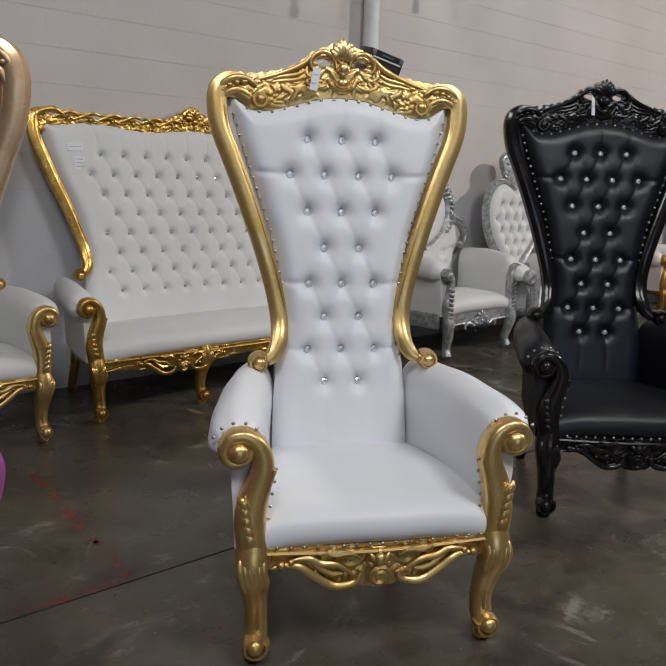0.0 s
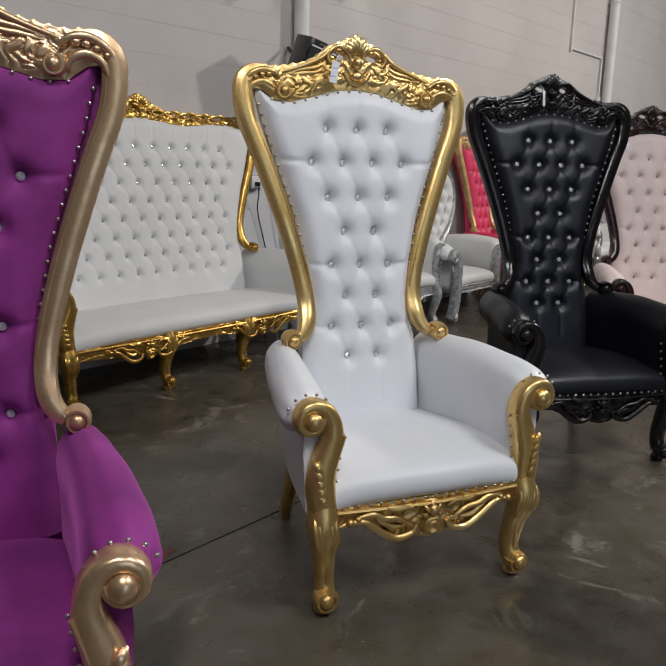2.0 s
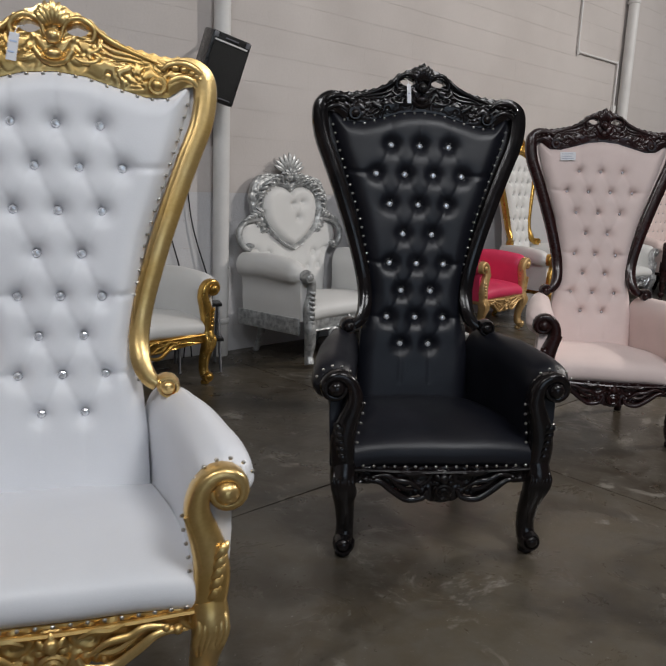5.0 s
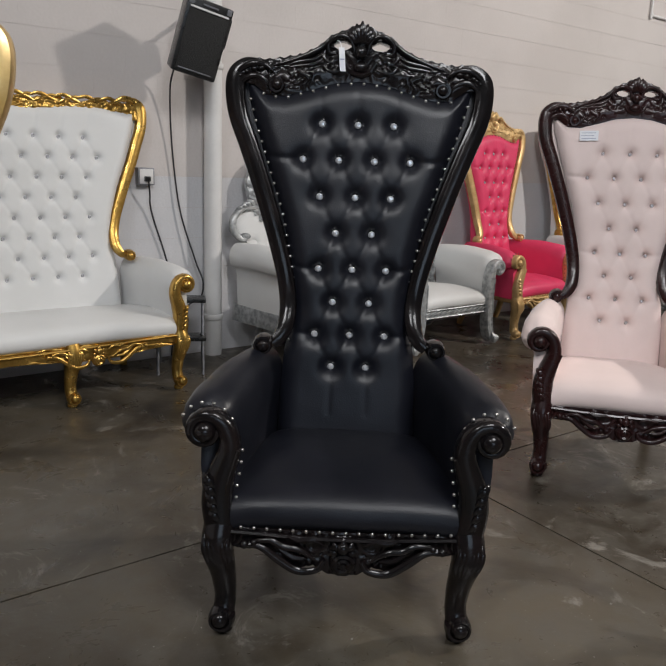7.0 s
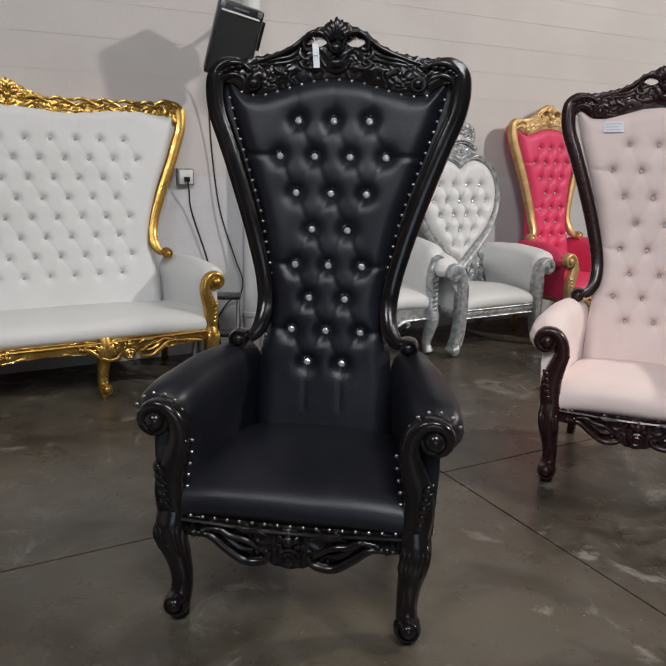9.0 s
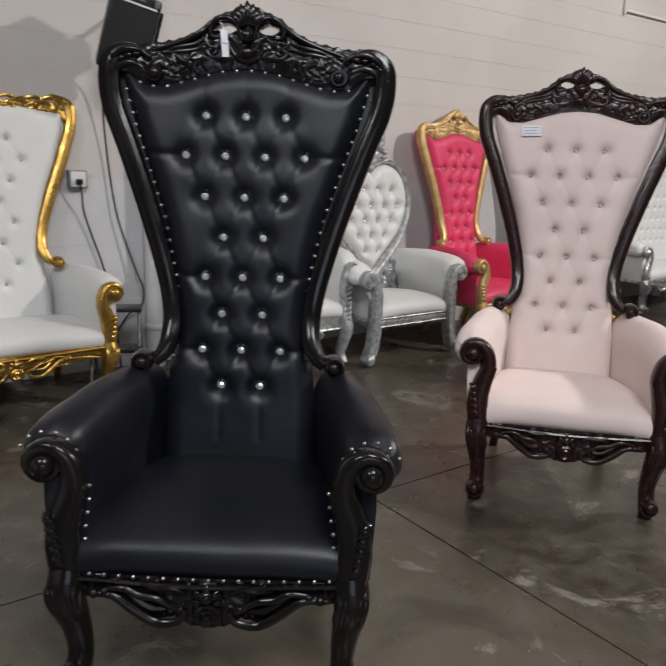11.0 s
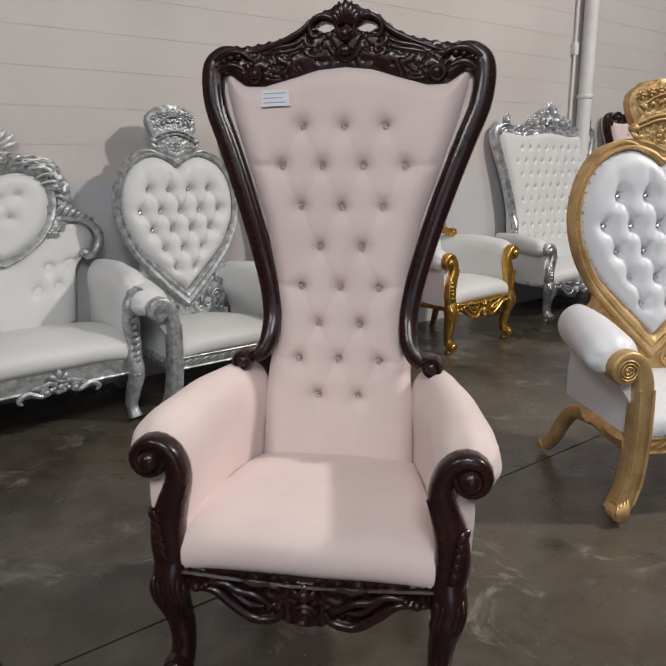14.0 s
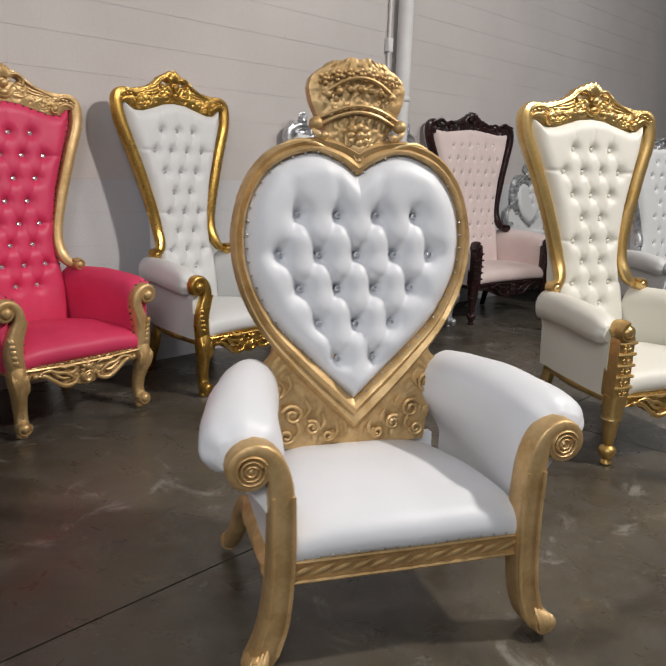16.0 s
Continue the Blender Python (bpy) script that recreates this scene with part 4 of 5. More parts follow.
    for i in range(12):
        x = -0.30 + 0.6 * i / 11
        rail.join(stroke([(x - 0.03, -0.016, 0.288), (x, -0.022, 0.306), (x + 0.035, -0.016, 0.315)], 0.0075, 8, 6))
    part("apron", rail, frame_mat, t)
    for s in (1, -1):
        ag = arm_geo(0.0).warp(lambda x, yy_, z: (s * (0.338 + (x - 0.312) * (0.45 + 0.97 * max(0.0, min(1.0, (z - 0.45) / 0.13)))), yy_ * 0.93, z + 0.012 * max(0, (z - 0.6) / 0.1)))
        ag = ag.warp(lambda x, yy_, z: (x + s * 0.06 * max(0.0, yy_), yy_, z))
        part("arm", ag, cloth, t)
        foot = [(0.424, 0.030), (0.392, 0.075), (0.366, 0.17), (0.355, 0.30), (0.353, 0.42), (0.356, 0.53)]
        pg = hook(foot, (0.436, 0.606), 0.066, 0.046, -178, ([0, 0.1, 0.3, 0.55, 0.75, 1], [0.028, 0.036, 0.036, 0.033, 0.019, 0.012]), ([0, 0.5, 1], [0.042, 0.042, 0.034]), 0.0, s, 0.36)
        pg.join(lathe([(0.048, -0.034), (0.050, 0.010), (0.046, 0.024), (0.040, 0.026), (0.038, 0.020), (0.030, 0.020), (0.028, 0.026), (0.022, 0.027)], (s * 0.436, -0.006, 0.606), "y", 22))
        pg.join(ball((s * 0.436, -0.034, 0.606), 0.010, (1, 0.7, 1)))
        pg.join(volute((s * 0.424, 0.046), 0.040, -0.030, 1.3, math.pi * 0.6, s, depth=0.034))
        for i in range(4):
            pg.join(stroke([(s * (0.392 + 0.012 * i), -0.044, 0.10 - 0.006 * i), (s * (0.405 + 0.012 * i), -0.066, 0.06), (s * (0.41 + 0.008 * i), -0.062, 0.022)], 0.011, 8, 6))
        for edge in (-0.026, 0.026):
            pg.join(tube(curve([(s * (x + edge), -0.040, z) for x, z in foot[1:]], 26), 0.0060, 0.0060, 6))
        for r in (0.040, 0.028, 0.016):
            pg.join(tube(spiral((s * 0.436, 0.606), r, r - 0.006, 0.4, 0.4 + 2 * math.pi, 22, -0.036), 0.0042, 0.006, 6))
        part("arm_post", pg, frame_mat, t)
        lg = curve([(s * 0.365, 0.02, 0.30), (s * 0.362, 0.25, 0.300), (s * 0.36, 0.42, 0.290), (s * 0.362, 0.52, 0.22), (s * 0.372, 0.59, 0.11), (s * 0.385, 0.66, 0.035)], 26)
        part("leg", tube(lg, np.linspace(0.030, 0.026, 26), np.linspace(0.034, 0.028, 26), 10, square=0.55).join(volute((s * 0.388, 0.040), 0.034, 0.655, 1.1, 0.5, s)), frame_mat, t)
    if nails:
        pl = along([(x * 0.985, y(z) - 0.030, z) for x, z in np.vstack([inn, inn[:1]])], 0.042)
        pl += along([(x, -0.026, 0.345) for x in np.linspace(-0.31, 0.31, 5)], 0.036)
        studs("nail", NAIL, nails, t, pl, 0.75)
    return t


def medallion_chair(m, frame_mat, cloth):
    """Silver armchair with a small heart medallion in a leafy surround, rounded wings and rolled arms."""
    t = thing("medallion_armchair", m, "white vinyl armchair with carved silver frame and heart medallion back", "armchair", "silver-framed seats")
    plane = (0.50, 0.13)
    y = lambda z: plane[0] + plane[1] * z
    WB = 1.30
    heart = [(0.0, 1.185), (0.04, 1.218), (0.11, 1.228), (0.175, 1.188), (0.198, 1.10), (0.186, 1.00), (0.136, 0.90), (0.062, 0.825), (0.0, 0.790)]
    inn = heart_ring(heart, 36)
    c = np.array([0.0, 1.02])
    out = c + (inn - c) * 1.16
    n = len(inn)
    ring = sheet([[(x, y(z) + d, z) for x, z in out + (inn - out) * f] for f, d in ((0, 0.03), (0, -0.012), (0.3, -0.03), (0.7, -0.024), (1, 0))], True)
    ring.add([(x, y(z) + 0.03, z) for x, z in out], [tuple(range(n))])
    fine = heart_ring(heart, 90)
    board = []
    for k in range(15):
        f = 1.12 + 0.34 * k / 14
        row = []
        for j, (x, z) in enumerate(np.vstack([fine, fine[:1]])):
            ff = f - 0.035 * k / 14 * abs(math.sin(j * 0.21))
            px, pz = x * ff, 1.02 + (z - 1.02) * ff
            row.append((px, y(pz) - 0.004 - 0.012 * math.sin(math.pi * k / 14) - carve(abs(px), pz, 3.3, 0.026, 0.014), pz))
        board.append(row)
    ring.join(plate(board, lambda i, j: board[i][j][2] > 0.93, 0.035))
    h = Geo()
    for i in range(15):
        a = 1.45 - i * 0.17
        r0, r1 = 0.215, 0.275 - 0.004 * i
        cx, cz = 0.0, 1.05
        h.join(stroke([(cx + r0 * math.cos(a), y(cz) - 0.01, cz + r0 * math.sin(a)), (cx + r1 * math.cos(a - 0.05), y(cz) - 0.028, cz + r1 * math.sin(a - 0.05)), (cx + (r1 + 0.02) * math.cos(a - 0.16), y(cz) - 0.01, cz + (r1 + 0.012) * math.sin(a - 0.20))], 0.0095, 9, 6, 0.9))
        if i % 3 == 0:
            h.join(volute((cx + 0.248 * math.cos(a), cz + 0.248 * math.sin(a)), 0.026, y(cz) - 0.014, 1.2, a, -1, depth=0.018))
    h.join(tube(curve([(0.205, y(1.0), 1.06), (0.215, y(1.0), 0.995), (0.262, y(1.0) - 0.01, 0.985), (0.325, y(0.98) - 0.01, 0.975), (0.375, y(0.9) - 0.01, 0.915), (0.378, y(0.85) - 0.01, 0.84), (0.345, y(0.8) - 0.01, 0.785), (0.312, y(0.8) - 0.01, 0.775)], 36), 0.017, 0.022, 8, square=0.7))
    h.join(volute((0.312, 0.800), 0.026, y(0.80) - 0.012, 1.3, 0.4, -1))
    for i in range(6):
        h.join(stroke([(0.215 + 0.022 * i, y(1.0) - 0.02, 1.00 - 0.006 * i), (0.232 + 0.022 * i, y(1.0) - 0.035, 1.045 - 0.012 * i), (0.262 + 0.020 * i, y(1.0) - 0.015, 1.075 - 0.022 * i)], 0.013, 7, 6))
    ring.join(h.both())
    ring.join(leaf_fan((0, 1.315), 0.55, math.pi - 0.55, 0.02, 0.165, 9, 0.015, y(1.36) - 0.01))
    ring.join(leaf_fan((0, 1.285), -0.1, math.pi + 0.1, 0.03, 0.085, 9, 0.013, y(1.30) - 0.016))
    ring.join(rosette((0, 1.300), 0.036, y(1.30) - 0.026))
    part("back_frame", ring.warp(lambda x, yy, z: (x * WB, yy, z)), frame_mat, t)
    k = 26
    loop = np.vstack([inn, inn[:1]])
    X = np.array([(c + (loop - c) * (i / (k - 1)))[:, 0] for i in range(k)])
    Z = np.array([(c + (loop - c) * (i / (k - 1)))[:, 1] for i in range(k)])
    e = np.array([(1 - i / (k - 1)) * np.linalg.norm(loop - c, axis=1) / 0.06 for i in range(k)])
    bs = [(0.01, 1.10), (0.085, 1.115), (0.045, 1.00)]
    g, _ = cushion(X, Z, e, plane, 0.035, bs, [], 0.022, 0.02, 0.006, 0.2)
    part("back_cushion", g.warp(lambda x, yy, z: (x * WB, yy, z)), cloth, t)
    X, Z = np.meshgrid(np.linspace(-1, 1, 61), np.linspace(0.43, 0.985, 40))
    half = np.interp(Z, [0.43, 0.70, 0.76, 0.80, 0.87, 0.93, 0.97, 0.985], [0.33, 0.365, 0.40, 0.465, 0.485, 0.465, 0.41, 0.36])
    bs2 = [(s * x, z) for s in (-1, 1) for x, z in ((0.22, 0.73), (0.33, 0.75), (0.15, 0.61), (0.26, 0.62))]
    g, _ = cushion(X * half, Z, (1 - abs(X)) * half / 0.10, (plane[0] + 0.044, plane[1]), 0.04, bs2, [], 0.022, 0.024, 0.006, 0.2)
    part("lower_cushion", g, cloth, t)
    part("back_panel", plate([[(u * interp(z, [(0.33, 0.28), (0.72, 0.35), (0.80, 0.43), (0.90, 0.44), (0.96, 0.38)]), y(z) + 0.022, z) for u in np.linspace(-1, 1, 7)] for z in np.linspace(0.33, 0.96, 12)], lambda i, j: True, 0.05), cloth, t)
    part("seat_cushion", seat_geo(0.02).warp(lambda x, yy, z: (x * (1 + 0.50 * max(0.0, yy) / 0.55), yy, z)), cloth, t)
    arm = arm_geo(0.02, 0.6).warp(lambda x, yy, z: (x + 0.16 * max(0.0, yy) / 0.58, yy, 0.35 + (z - 0.35) * 1.10))
    part("arm", arm, cloth, t)
    part("arm", arm.mirror(), cloth, t)
    p = curve([(0.380, -0.01, 0.640), (0.352, -0.02, 0.60), (0.352, -0.012, 0.50), (0.372, -0.012, 0.42), (0.362, -0.016, 0.34), (0.368, -0.034, 0.26), (0.352, -0.020, 0.17), (0.345, -0.004, 0.09), (0.352, -0.024, 0.025)], 44)
    w = np.interp(np.linspace(0, 1, 44), [0, 0.2, 0.45, 0.6, 0.75, 0.9, 1], [0.024, 0.026, 0.036, 0.038, 0.034, 0.026, 0.032])
    pg = tube(p, w, w * 1.1, 12, square=0.75)
    pg.join(volute((0.396, 0.640), 0.048, -0.020, 1.3, math.pi * 0.5, -1, depth=0.04))
    for i in range(10):
        z = 0.53 - 0.034 * i
        pg.join(stroke([(0.345, -0.046, z - 0.02), (0.366, -0.060, z), (0.392, -0.040, z + 0.012)], 0.012, 7, 6))
    pg.join(rosette((0.362, 0.255), 0.026, -0.066))
    part("arm_post", pg, frame_mat, t)
    part("arm_post", pg.mirror(), frame_mat, t)
    rail = plate([[(x, -0.014, z) for x in np.linspace(-0.35, 0.35, 30)] for z in np.linspace(0.255, 0.345, 5)], lambda i, j: True, 0.04)
    rail.join(tube([(-0.35, -0.018, 0.26), (0.35, -0.018, 0.26)], 0.008, 0.008, 6))
    part("apron", rail, frame_mat, t)
    orn = Geo()
    orn.join(stroke([(0.02, -0.03, 0.27), (0.08, -0.04, 0.24), (0.14, -0.034, 0.262), (0.18, -0.03, 0.235), (0.165, -0.03, 0.215)], 0.014, 16, 6, 0.9, 0.4))
    orn.join(stroke([(0.03, -0.03, 0.30), (0.07, -0.04, 0.285), (0.12, -0.03, 0.275)], 0.013, 10, 6))
    orn.join(volute((0.065, 0.255), 0.026, -0.034, 1.3, 0, 1))
    orn = orn.both()
    orn.join(rosette((0, 0.27), 0.04, -0.034, 7))
    orn.join(leaf_fan((0, 0.28), 0.3, math.pi - 0.3, 0.02, 0.07, 5, 0.012, -0.034))
    part("apron_carving", orn, frame_mat, t)
    bl = back_leg_geo(0.05)
    part("leg", bl, frame_mat, t)
    part("leg", bl.mirror(), frame_mat, t)
    band = box(-0.012, 0.012, 0.0, 0.60, 0.235, 0.350, 0.004).warp(lambda x, yy, z: (0.418 + x + 0.055 * yy / 0.6, yy + 0.02, z))
    part("seat_rail", band, frame_mat, t)
    part("seat_rail", band.mirror(), frame_mat, t)
    return t

# ---- the seats, as they stand ----
def stand(x, y, turn):
    return pose(x, y, 0, 0, 0, turn)


def button_rows(spacing, dz):
    return [(z + dz, n, d * spacing) for z, n, d in ROWS_OF_BUTTONS]


WHITE_AT, BLACK_AT, BLUSH_AT, SETTEE_AT = stand(0.367, 2.040, 18.4), stand(1.350, 3.070, 8.4), stand(2.401, 4.377, -2.4), stand(-0.588, 4.443, 47.3)
throne("throne_chair", WHITE_AT @ Matrix.Diagonal((1.007, 1, 0.988, 1)), M_GOLD, M_WHITE, "tall white vinyl throne chair with carved gold frame and crystal buttons", plane=(0.445, 0.138), nails=M_NAIL, rows=button_rows(0.962, 0.019))
throne("throne_chair", BLACK_AT @ Matrix.Diagonal((1.026, 1, 1.009, 1)), M_BLACK_WOOD, M_BLACK, "tall black vinyl throne chair with carved gloss-black frame and crystal buttons", plane=(0.463, 0.142), nails=M_NAIL, rows=button_rows(0.985, 0.020))
throne("throne_chair", BLUSH_AT @ Matrix.Diagonal((1.013, 1, 1.006, 1)), M_MAHOGANY, M_BLUSH, "tall blush velvet throne chair with carved dark mahogany frame", plane=(0.463, 0.147), rows=button_rows(1.035, -0.014), gem=M_SMOKY, gem_size=0.95)
throne("throne_chair", stand(-0.700, 1.048, 13.3) @ Matrix.Diagonal((0.94, 1, 0.958, 1)), M_CHAMPAGNE, M_PURPLE, "tall purple velvet throne chair with carved champagne-gold frame", plane=(0.60, 0.025), nails=M_NAIL)
throne("throne_chair", stand(2.381, 7.323, 49.5) @ Matrix.Diagonal((1.025, 1, 1.008, 1)), M_GOLD_MATT, M_PINK, "hot pink vinyl throne chair with carved gold frame by the wall", plane=(0.465, 0.119), nails=M_DARK_NAIL)
throne("throne_chair", stand(3.150, 8.050, 49.6) @ Matrix.Diagonal((1.027, 1, 1.050, 1)), M_GOLD_BRIGHT, M_OFF_WHITE, "white vinyl throne chair with bright gold frame beside the block wall", plane=(0.475, 0.125))
throne("throne_chair", stand(5.326, 7.068, 22.3) @ Matrix.Diagonal((1.061, 1.06, 1.019, 1)), M_GOLD, M_CREAM, "cream vinyl throne chair with gold frame and turned carved arm posts", plane=(0.50, 0.145), turned=True, crystal=False)

SETTEE_ROWS = [(1.47 - 0.114 * i, n, 0.131) for i, n in enumerate((10, 11, 10, 9, 10, 9, 10, 9))]
throne("settee", SETTEE_AT @ Matrix.Diagonal((0.991, 1, 1.005, 1)), M_GOLD_BRIGHT, M_OFF_WHITE, "wide white vinyl tufted settee with carved gold frame by the wall", E=0.62, plane=(0.435, 0.125), rows=[(z - 0.042, n, 0.144) for z, n, d in SETTEE_ROWS], legs_between=2, wide=True,
       category="settee", group="settees along the wall", spread=0.019, depth=0.022, reach=0.15, nx=241)
throne("settee", stand(-1.82, 2.96, 46), M_GOLD, M_OFF_WHITE, "white vinyl settee with gold arm post and leg by the wall", E=0.30, plane=(0.42, 0.12), rows=[(z, n - 4, d) for z, n, d in SETTEE_ROWS], wide=True,
       category="settee", group="settees along the wall", spread=0.019, depth=0.022, reach=0.13, nx=161)
throne("settee", stand(4.27, 9.40, 46) @ Matrix.Diagonal((1.06, 1, 0.98, 1)), M_CHROME, M_OFF_WHITE, "white tufted loveseat with carved bright silver frame", tall=True, E=0.30, plane=(0.42, 0.10), rows=[(z, n - 2, 0.115) for z, n, d in SETTEE_ROWS], wide=True,
       category="settee", group="settees along the wall", spread=0.016, depth=0.016, reach=0.13, nx=161)
throne("settee", stand(5.36, 10.33, 37) @ Matrix.Diagonal((1.12, 1, 1.07, 1)), M_MAHOGANY, M_BLUSH, "blush tufted loveseat with dark carved mahogany frame", E=0.10, plane=(0.43, 0.11), rows=[(z, n - 4, 0.10) for z, n, d in SETTEE_ROWS], wide=True,
       category="settee", group="settees along the wall", spread=0.015, depth=0.014, reach=0.13, nx=121, turned=True)
throne("settee", stand(7.0, 9.7, 25), M_CHROME, M_OFF_WHITE, "white tufted settee with silver frame far off", E=0.30, plane=(0.42, 0.10), rows=[(z, n - 3, 0.115) for z, n, d in SETTEE_ROWS], wide=True,
       category="settee", group="settees along the wall", spread=0.016, depth=0.016, reach=0.13, nx=121)
heart_chair("heart_chair", stand(3.850, 5.528, 15.8) @ Matrix.Diagonal((1.022, 1, 1, 1)), M_GOLD_MATT, M_WHITE, "white heart-backed throne chair with matt gold frame and carved crown", M_NAIL, plane=(0.467, 0.088))
heart_chair("heart_chair", stand(1.664, 6.588, 46) @ Matrix.Diagonal((1.002, 1, 0.983, 1)), M_SILVER, M_OFF_WHITE, "white heart-backed throne chair with silver frame and carved crown", M_NAIL, plane=(0.459, 0.076))
medallion_chair(stand(0.944, 5.974, 48.4) @ Matrix.Diagonal((1.10, 1.0, 1.04, 1)), M_SILVER, M_OFF_WHITE)
medallion_chair(stand(6.36, 11.46, 45), M_SILVER, M_OFF_WHITE)

# ---- fittings and small things ----
def on_wall(u, out, z):
    return wall_place(u, WALL_N + out, z)


def pipe(name, u, out, r, label):
    t = thing(name, pose(*on_wall(u, out, 0), 0, 0, 45), label, "pipe", "wall pipes")
    part("riser", lathe([(r, 0.0), (r, 5.78)], segs=20), M_PIPE, t)
    for z in (0.25, 1.9, 3.6):
        part("clamp", lathe([(r + 0.004, z), (r + 0.009, z + 0.004), (r + 0.009, z + 0.036), (r + 0.004, z + 0.04)], segs=20).join(box(-0.018, 0.018, 0, out + 0.002, z + 0.004, z + 0.036)), M_PIPE, t)
    return t


PIPE_1, PIPE_2 = 4.203, 10.205
pipe("rain_pipe", PIPE_1, 0.075, 0.060, "white-painted steel riser pipe clamped to the block wall")
pipe("rain_pipe", PIPE_2, 0.085, 0.065, "white-painted steel riser pipe beside a thin conduit")
cd = thing("conduit", pose(*on_wall(PIPE_2, 0, 0), 0, 0, 45), "thin grey-white electrical conduit with a coupling box", "conduit")
part("tube", tube(curve([(-1.10, -0.022, 5.7), (-1.10, -0.022, 4.2), (-1.10, -0.022, 2.97), (-1.08, -0.022, 2.92), (-1.03, -0.022, 2.90), (-0.20, -0.022, 2.90), (-0.147, -0.022, 2.89), (-0.127, -0.022, 2.84), (-0.127, -0.022, 2.0), (-0.127, -0.022, 0.3)], 90), 0.012, 0.012, 8), M_PIPE, cd)
part("coupling_box", box(-0.157, -0.097, -0.045, 0, 2.29, 2.40, 0.006), M_PIPE, cd)

# loudspeaker on its bracket
sp = thing("loudspeaker", Matrix.Translation((0.048, 5.540, 2.030)) @ pose(0, 0, 0, 0, 0, 34) @ pose(0, 0, 0, 14, 13, 0) @ Matrix.Diagonal((0.90, 0.92, 0.95, 1)), "black wall-mounted loudspeaker tilted towards the floor", "loudspeaker")
cab = box(-0.15, 0.15, -0.12, 0.12, -0.22, 0.22, 0.018).warp(lambda x, y, z: (x * (1 - 0.9 * max(0, y)), y, z))
part("cabinet", cab, M_PLASTIC, sp)
part("grille", box(-0.130, 0.130, -0.128, -0.110, -0.20, 0.155, 0.008), M_GRILLE, sp)
part("trim_bar", box(-0.125, 0.125, -0.131, -0.110, 0.160, 0.172, 0.003), M_PIPE, sp)
part("badge", box(-0.050, 0.050, -0.126, -0.110, 0.188, 0.198, 0.002), M_GREY_METAL, sp)
part("trim_bar", box(-0.110, 0.110, -0.131, -0.110, -0.192, -0.184, 0.002), M_GREY_METAL, sp)
for x in (-0.122, 0.122):
    part("corner_cap", box(x - 0.016, x + 0.016, -0.128, -0.100, 0.178, 0.214, 0.006), M_GREY_METAL, sp)
part("bracket", tube(curve([(0.0, 0.10, 0.02), (0.02, 0.24, 0.06), (0.03, 0.46, 0.12)], 8), 0.016, 0.016, 8).join(box(0.10, 0.20, 0.06, 0.18, -0.02, 0.16, 0.006)), M_PLASTIC, sp)

# bare bulbs on cords high beside the wall
M_BULB = material("lit_bulb", (0.9, 0.88, 0.82), 0.3)
M_BULB.node_tree.nodes["Principled BSDF"].inputs["Emission Color"].default_value = (1.0, 0.93, 0.82, 1)
M_BULB.node_tree.nodes["Principled BSDF"].inputs["Emission Strength"].default_value = 6.0


def pendant(u, z):
    t = thing("pendant_lamp", pose(*on_wall(u, 0.35, z), 0, 0, 45), "bare lit bulb hanging on a thin cord", "lamp", "hanging bulbs")
    part("bulb", lathe([(0.002, 0.0), (0.020, 0.006), (0.030, 0.022), (0.031, 0.040), (0.022, 0.066), (0.014, 0.086), (0.013, 0.095)], segs=16), M_BULB, t)
    part("socket", lathe([(0.016, 0.093), (0.018, 0.098), (0.018, 0.135), (0.006, 0.146)], segs=14), M_PLASTIC, t)
    part("cord", lathe([(0.003, 0.145), (0.003, 5.80 - z)], segs=6), M_CABLE, t)


pendant(3.92, 2.60)
pendant(5.025, 2.80)

# outlet box and its cables
OUT_U = 3.75
ob = thing("outlet_box", pose(*on_wall(OUT_U, 0, 1.216), 0, 0, 45), "small grey metal outlet box with a plug", "outlet")
part("box", box(-0.055, 0.055, -0.05, 0, -0.055, 0.055, 0.005), M_GREY_METAL, ob)
part("cover", box(-0.045, 0.045, -0.056, -0.048, -0.045, 0.045, 0.003), M_PIPE, ob)
part("plug", box(-0.018, 0.018, -0.085, -0.054, -0.030, 0.002, 0.005), M_PLASTIC, ob)


def cable(pts, label):
    t = new("power_cable", mesh_of("power_cable", tube(curve(pts, 60), 0.0055, 0.0055, 6), M_CABLE))
    return tagged(t, label, "cable", "hanging cables")


cable([on_wall(OUT_U, 0.085, 1.19), on_wall(OUT_U + 0.012, 0.07, 1.12), on_wall(OUT_U + 0.04, 0.03, 0.98), on_wall(OUT_U + 0.15, 0.02, 0.63), on_wall(OUT_U + 0.20, 0.03, 0.30), on_wall(OUT_U + 0.22, 0.05, 0.012)], "thin black power cable hanging down the block wall")
cable([on_wall(3.90, 0.16, 1.88), on_wall(3.905, 0.08, 1.75), on_wall(3.935, 0.03, 1.40), on_wall(3.985, 0.03, 1.00), on_wall(4.085, 0.05, 0.66), on_wall(4.125, 0.08, 0.52), on_wall(4.105, 0.08, 0.41), on_wall(4.02, 0.06, 0.355), on_wall(3.93, 0.05, 0.20), on_wall(3.90, 0.05, 0.012)], "black speaker cable looping beside the riser pipe")

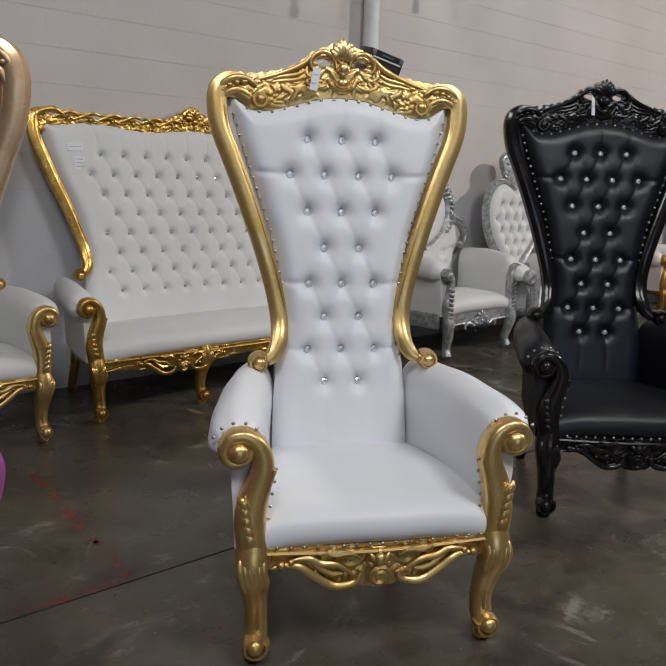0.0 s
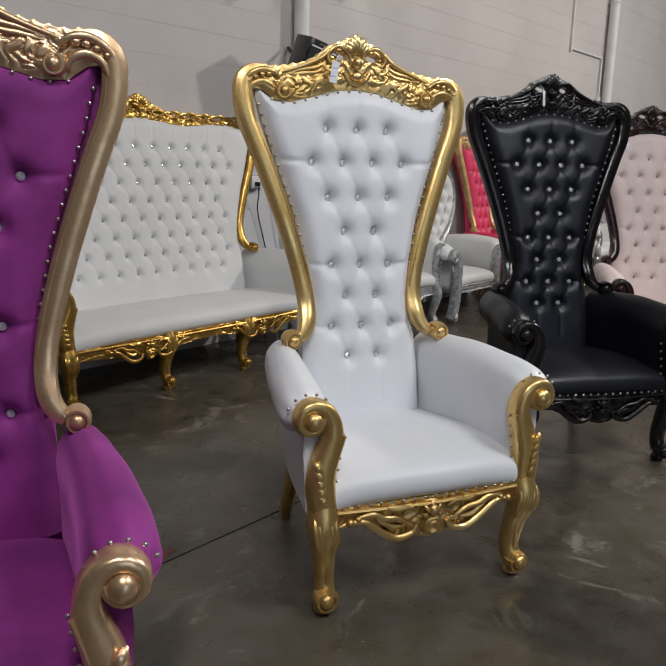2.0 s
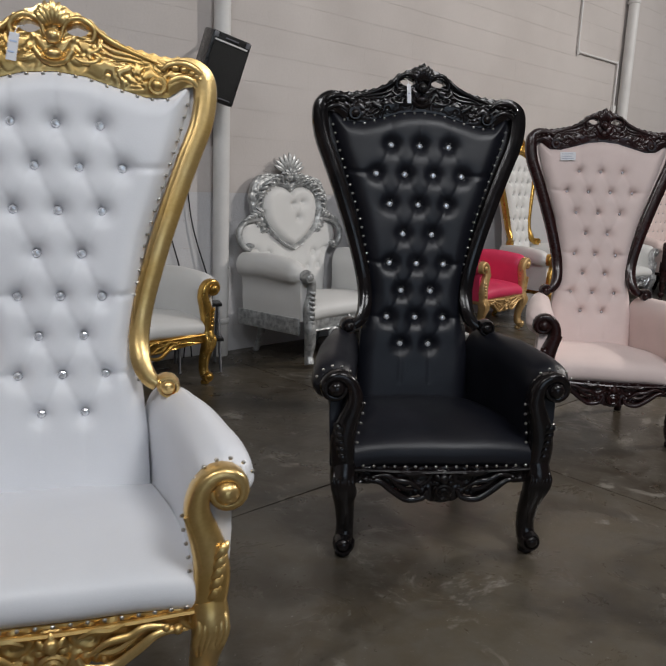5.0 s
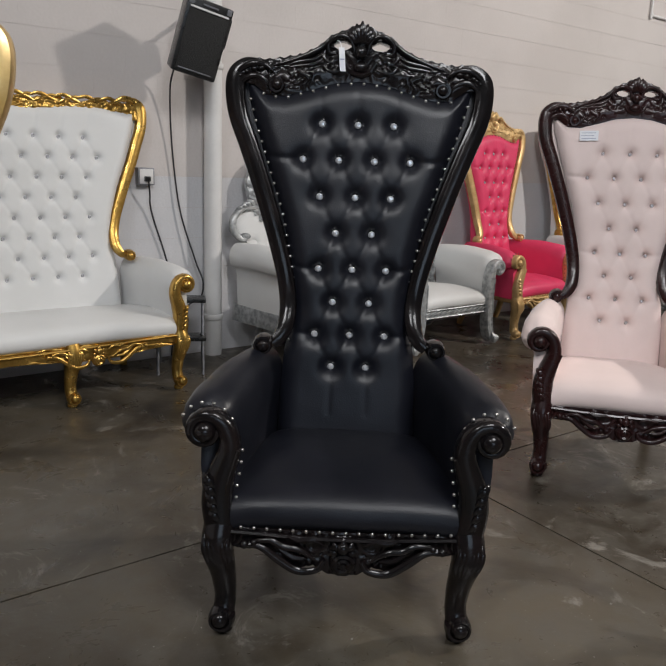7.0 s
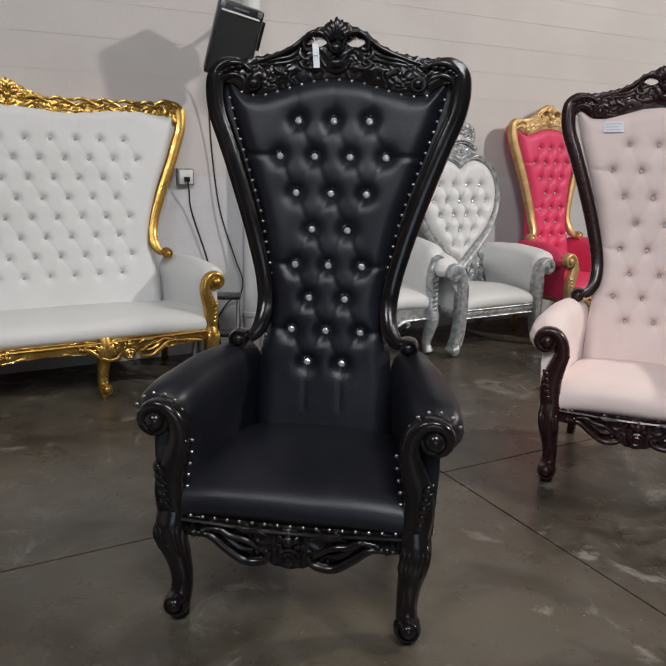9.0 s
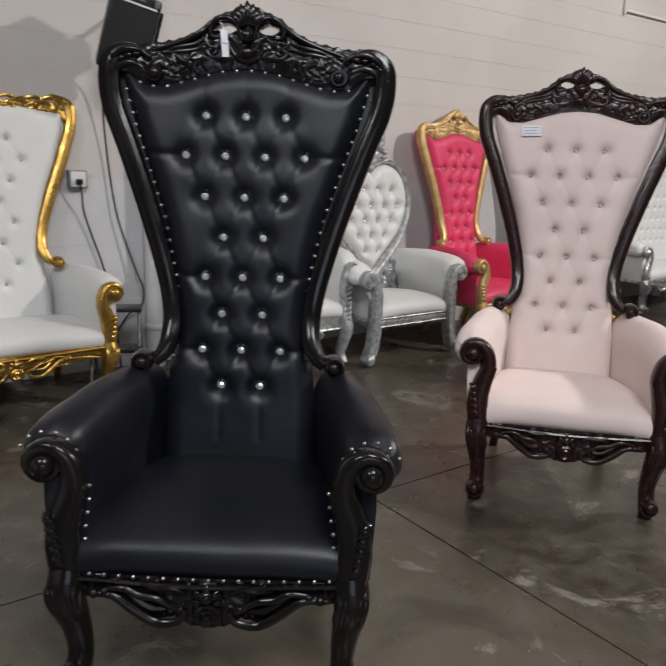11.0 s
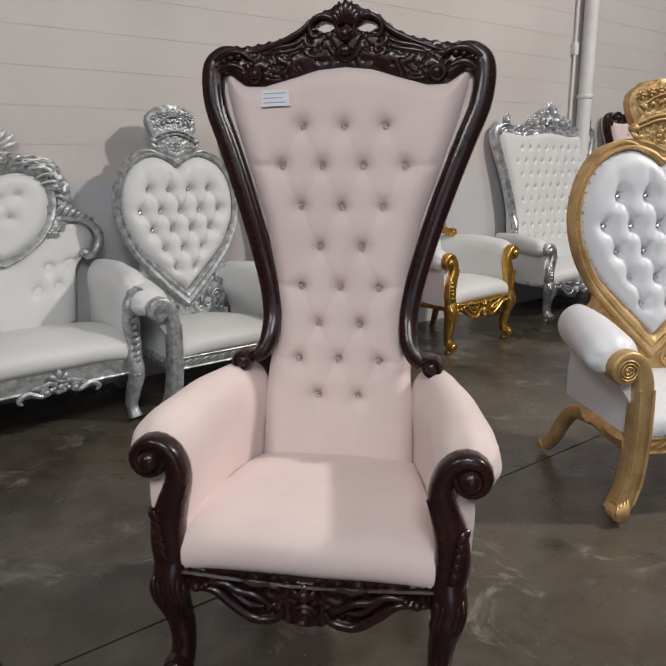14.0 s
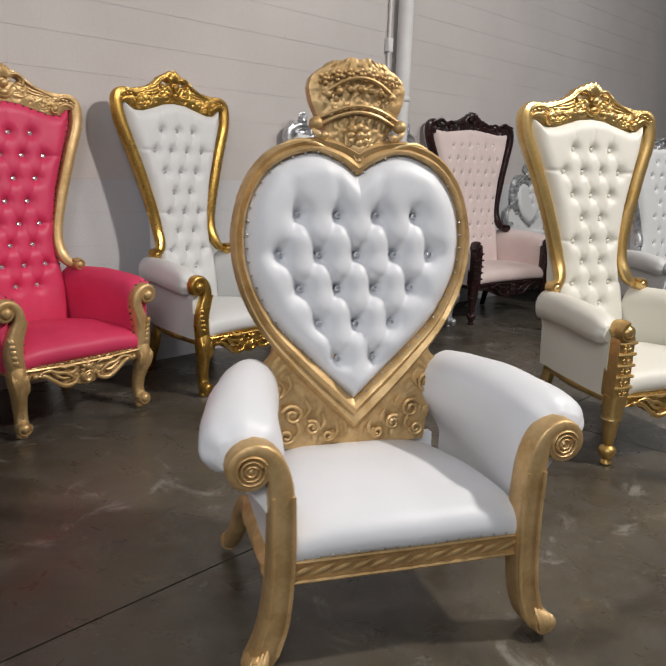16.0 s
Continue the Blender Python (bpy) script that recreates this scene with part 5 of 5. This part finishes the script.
# folding step stool between settee and pipe
st = thing("step_stool", pose(*on_wall(3.86, 0.30, 0), 0, 0, 20), "small black folding step stool beside the settee", "stool")
for x in (-0.14, 0.14):
    part("leg", tube([(x, -0.16, 0.0), (x, -0.02, 0.46)], 0.011, 0.011, 8), M_GREY_METAL, st)
    part("leg", tube([(x, 0.14, 0.0), (x, 0.0, 0.46)], 0.011, 0.011, 8), M_GREY_METAL, st)
for z, y in ((0.22, -0.09), (0.45, -0.01)):
    part("step", box(-0.16, 0.16, y - 0.08, y + 0.07, z, z + 0.025, 0.008), M_PLASTIC, st)


# paper tags and labels
def tag(m, w, h, label, ink, string=None, bars=3):
    t = thing("price_tag", m, label, "tag", "paper tags")
    part("card", box(-w / 2, w / 2, -0.0008, 0.0008, -h / 2, h / 2), M_PAPER, t, smooth=False)
    for i in range(bars):
        z = h / 2 - h * (i + 0.8) / (bars + 0.6)
        part("printed_line", box(-w * 0.40, w * (0.36 - 0.12 * (i % 2)), -0.0016, -0.0008, z - h * 0.03, z + h * 0.03), ink, t, smooth=False)
    if string:
        part("string", tube(curve(string, 8), 0.0012, 0.0012, 5), M_PAPER, t)


tag(WHITE_AT @ Matrix.Translation((-0.098, 0.612, 1.640)) @ pose(0, 0, 0, -6, 9, -12), 0.026, 0.072, "narrow blue-white paper tag tied to a gold crest", M_BLUE_INK, [(0, 0, 0.034), (0.002, 0.01, 0.055), (0.012, 0.03, 0.066)], 2)
tag(BLACK_AT @ Matrix.Translation((-0.062, 0.644, 1.690)) @ pose(0, 0, 0, -4, -3, 35), 0.022, 0.075, "narrow white paper tag hanging from a black crest", M_INK, [(0, 0, 0.036), (0.002, 0.01, 0.055), (0.006, 0.03, 0.064)], 1)
tag(BLUSH_AT @ Matrix.Translation((-0.205, 0.634, 1.528)) @ pose(0, 0, 0, -7.6, -2, 0), 0.088, 0.048, "small printed paper label stuck on blush velvet", M_INK)
tag(SETTEE_AT @ Matrix.Translation((-0.80, 0.572, 1.475)) @ pose(0, 0, 0, -6, -2, 0), 0.095, 0.045, "grey printed paper label on the settee back", M_GREY_METAL, None, 1)
tag(SETTEE_AT @ Matrix.Translation((-0.78, 0.565, 1.385)) @ pose(0, 0, 0, -6, 0, 0), 0.06, 0.075, "white barcode label on the settee back", M_INK)


# worn red paint on the floor
def paint_mark(a, b, width, seed):
    r = random.Random(seed)
    a, b = Vector(a), Vector(b)
    d = (b - a).normalized()
    s = Vector((-d.y, d.x))
    n = 26
    g = Geo()
    for i in range(n):
        if r.random() < 0.35:
            continue
        p = a + (b - a) * ((i + r.uniform(0, 0.6)) / n) + s * r.uniform(-0.012, 0.012)
        k = 7
        w, ln = width * r.uniform(0.3, 1.0), (b - a).length / n * r.uniform(0.5, 1.2)
        ring = [(p.x + d.x * ln * math.cos(t) * q + s.x * w * math.sin(t) * q, p.y + d.y * ln * math.cos(t) * q + s.y * w * math.sin(t) * q, 0.0012) for t, q in ((2 * math.pi * j / k, r.uniform(0.5, 1)) for j in range(k))]
        g.add(ring, [tuple(range(k))])
    t = new("paint_mark", mesh_of("paint_mark", g, M_RED, False))
    tagged(t, "worn red paint line flaking off the concrete floor", "paint mark", kind="stuff")


paint_mark((-1.242, 3.04), (-0.451, 2.27), 0.028, 3)
paint_mark((-0.451, 2.27), (-0.72, 2.02), 0.022, 4)

# ---- pieces of the floor and the wall ----
JOINT_N, JOINT_U, PITCH = -1.905, 4.193, 4.6
for i in range(-3, 4):
    for j in range(-2, 5):
        u0, n0 = JOINT_U + i * PITCH, JOINT_N + j * PITCH
        u1, n1 = u0 + PITCH, n0 + PITCH
        u0, u1, n0, n1 = max(u0, -9), min(u1, 18), max(n0, WALL_N - 0.012), min(n1, 12)
        if u1 - u0 < 0.2 or n1 - n0 < 0.2:
            continue
        slab = part("slab", wall_geo(u0 + 0.0035, u1 - 0.0035, n0 + 0.0035, n1 - 0.0035, -0.10, 0.0, 0.002), M_FLOOR, floor, smooth=False)

BLOCK_L, BLOCK_H = 0.406, 0.203
wall = bpy.data.objects["wall_north"]
block_up = {m.name: mesh_of("block", box(-BLOCK_L / 2 + 0.0001, BLOCK_L / 2 - 0.0001, -0.006, 0.012, -BLOCK_H / 2 + 0.0010, BLOCK_H / 2 - 0.0010), m, False) for m in (M_WALL, M_WALL_LOW)}
rest = {M_WALL: Geo(), M_WALL_LOW: Geo()}
small = box(-BLOCK_L / 2 + 0.0001, BLOCK_L / 2 - 0.0001, -0.006, 0.012, -BLOCK_H / 2 + 0.0010, BLOCK_H / 2 - 0.0010)
rng = random.Random(5)
for row in range(28):
    mat = M_WALL_LOW if row < 6 else M_WALL
    for col in range(-23, 45):
        u = (col + 0.5 * (row % 2)) * BLOCK_L
        if not -8.9 < u < 17.8:
            continue
        out = rng.uniform(0, 0.00004)
        m = Matrix.Translation(wall_place(u, WALL_N - 0.006 + out, (row + 0.5) * BLOCK_H + (0.005 if row >= 6 else 0))) @ pose(0, 0, 0, rng.uniform(-0.008, 0.008), 0, 45)
        if 1.4 < u < 9.6 and 2 <= row < 16:
            ob = new("block", block_up[mat.name])
            ob.parent = wall
            ob.matrix_basis = m
        else:
            rest[mat].join(small, m)
for mat, g in rest.items():
    ob = new("blockwork", mesh_of("blockwork", g, mat, False))
    ob.parent = wall
    tagged(ob, kind="stuff")
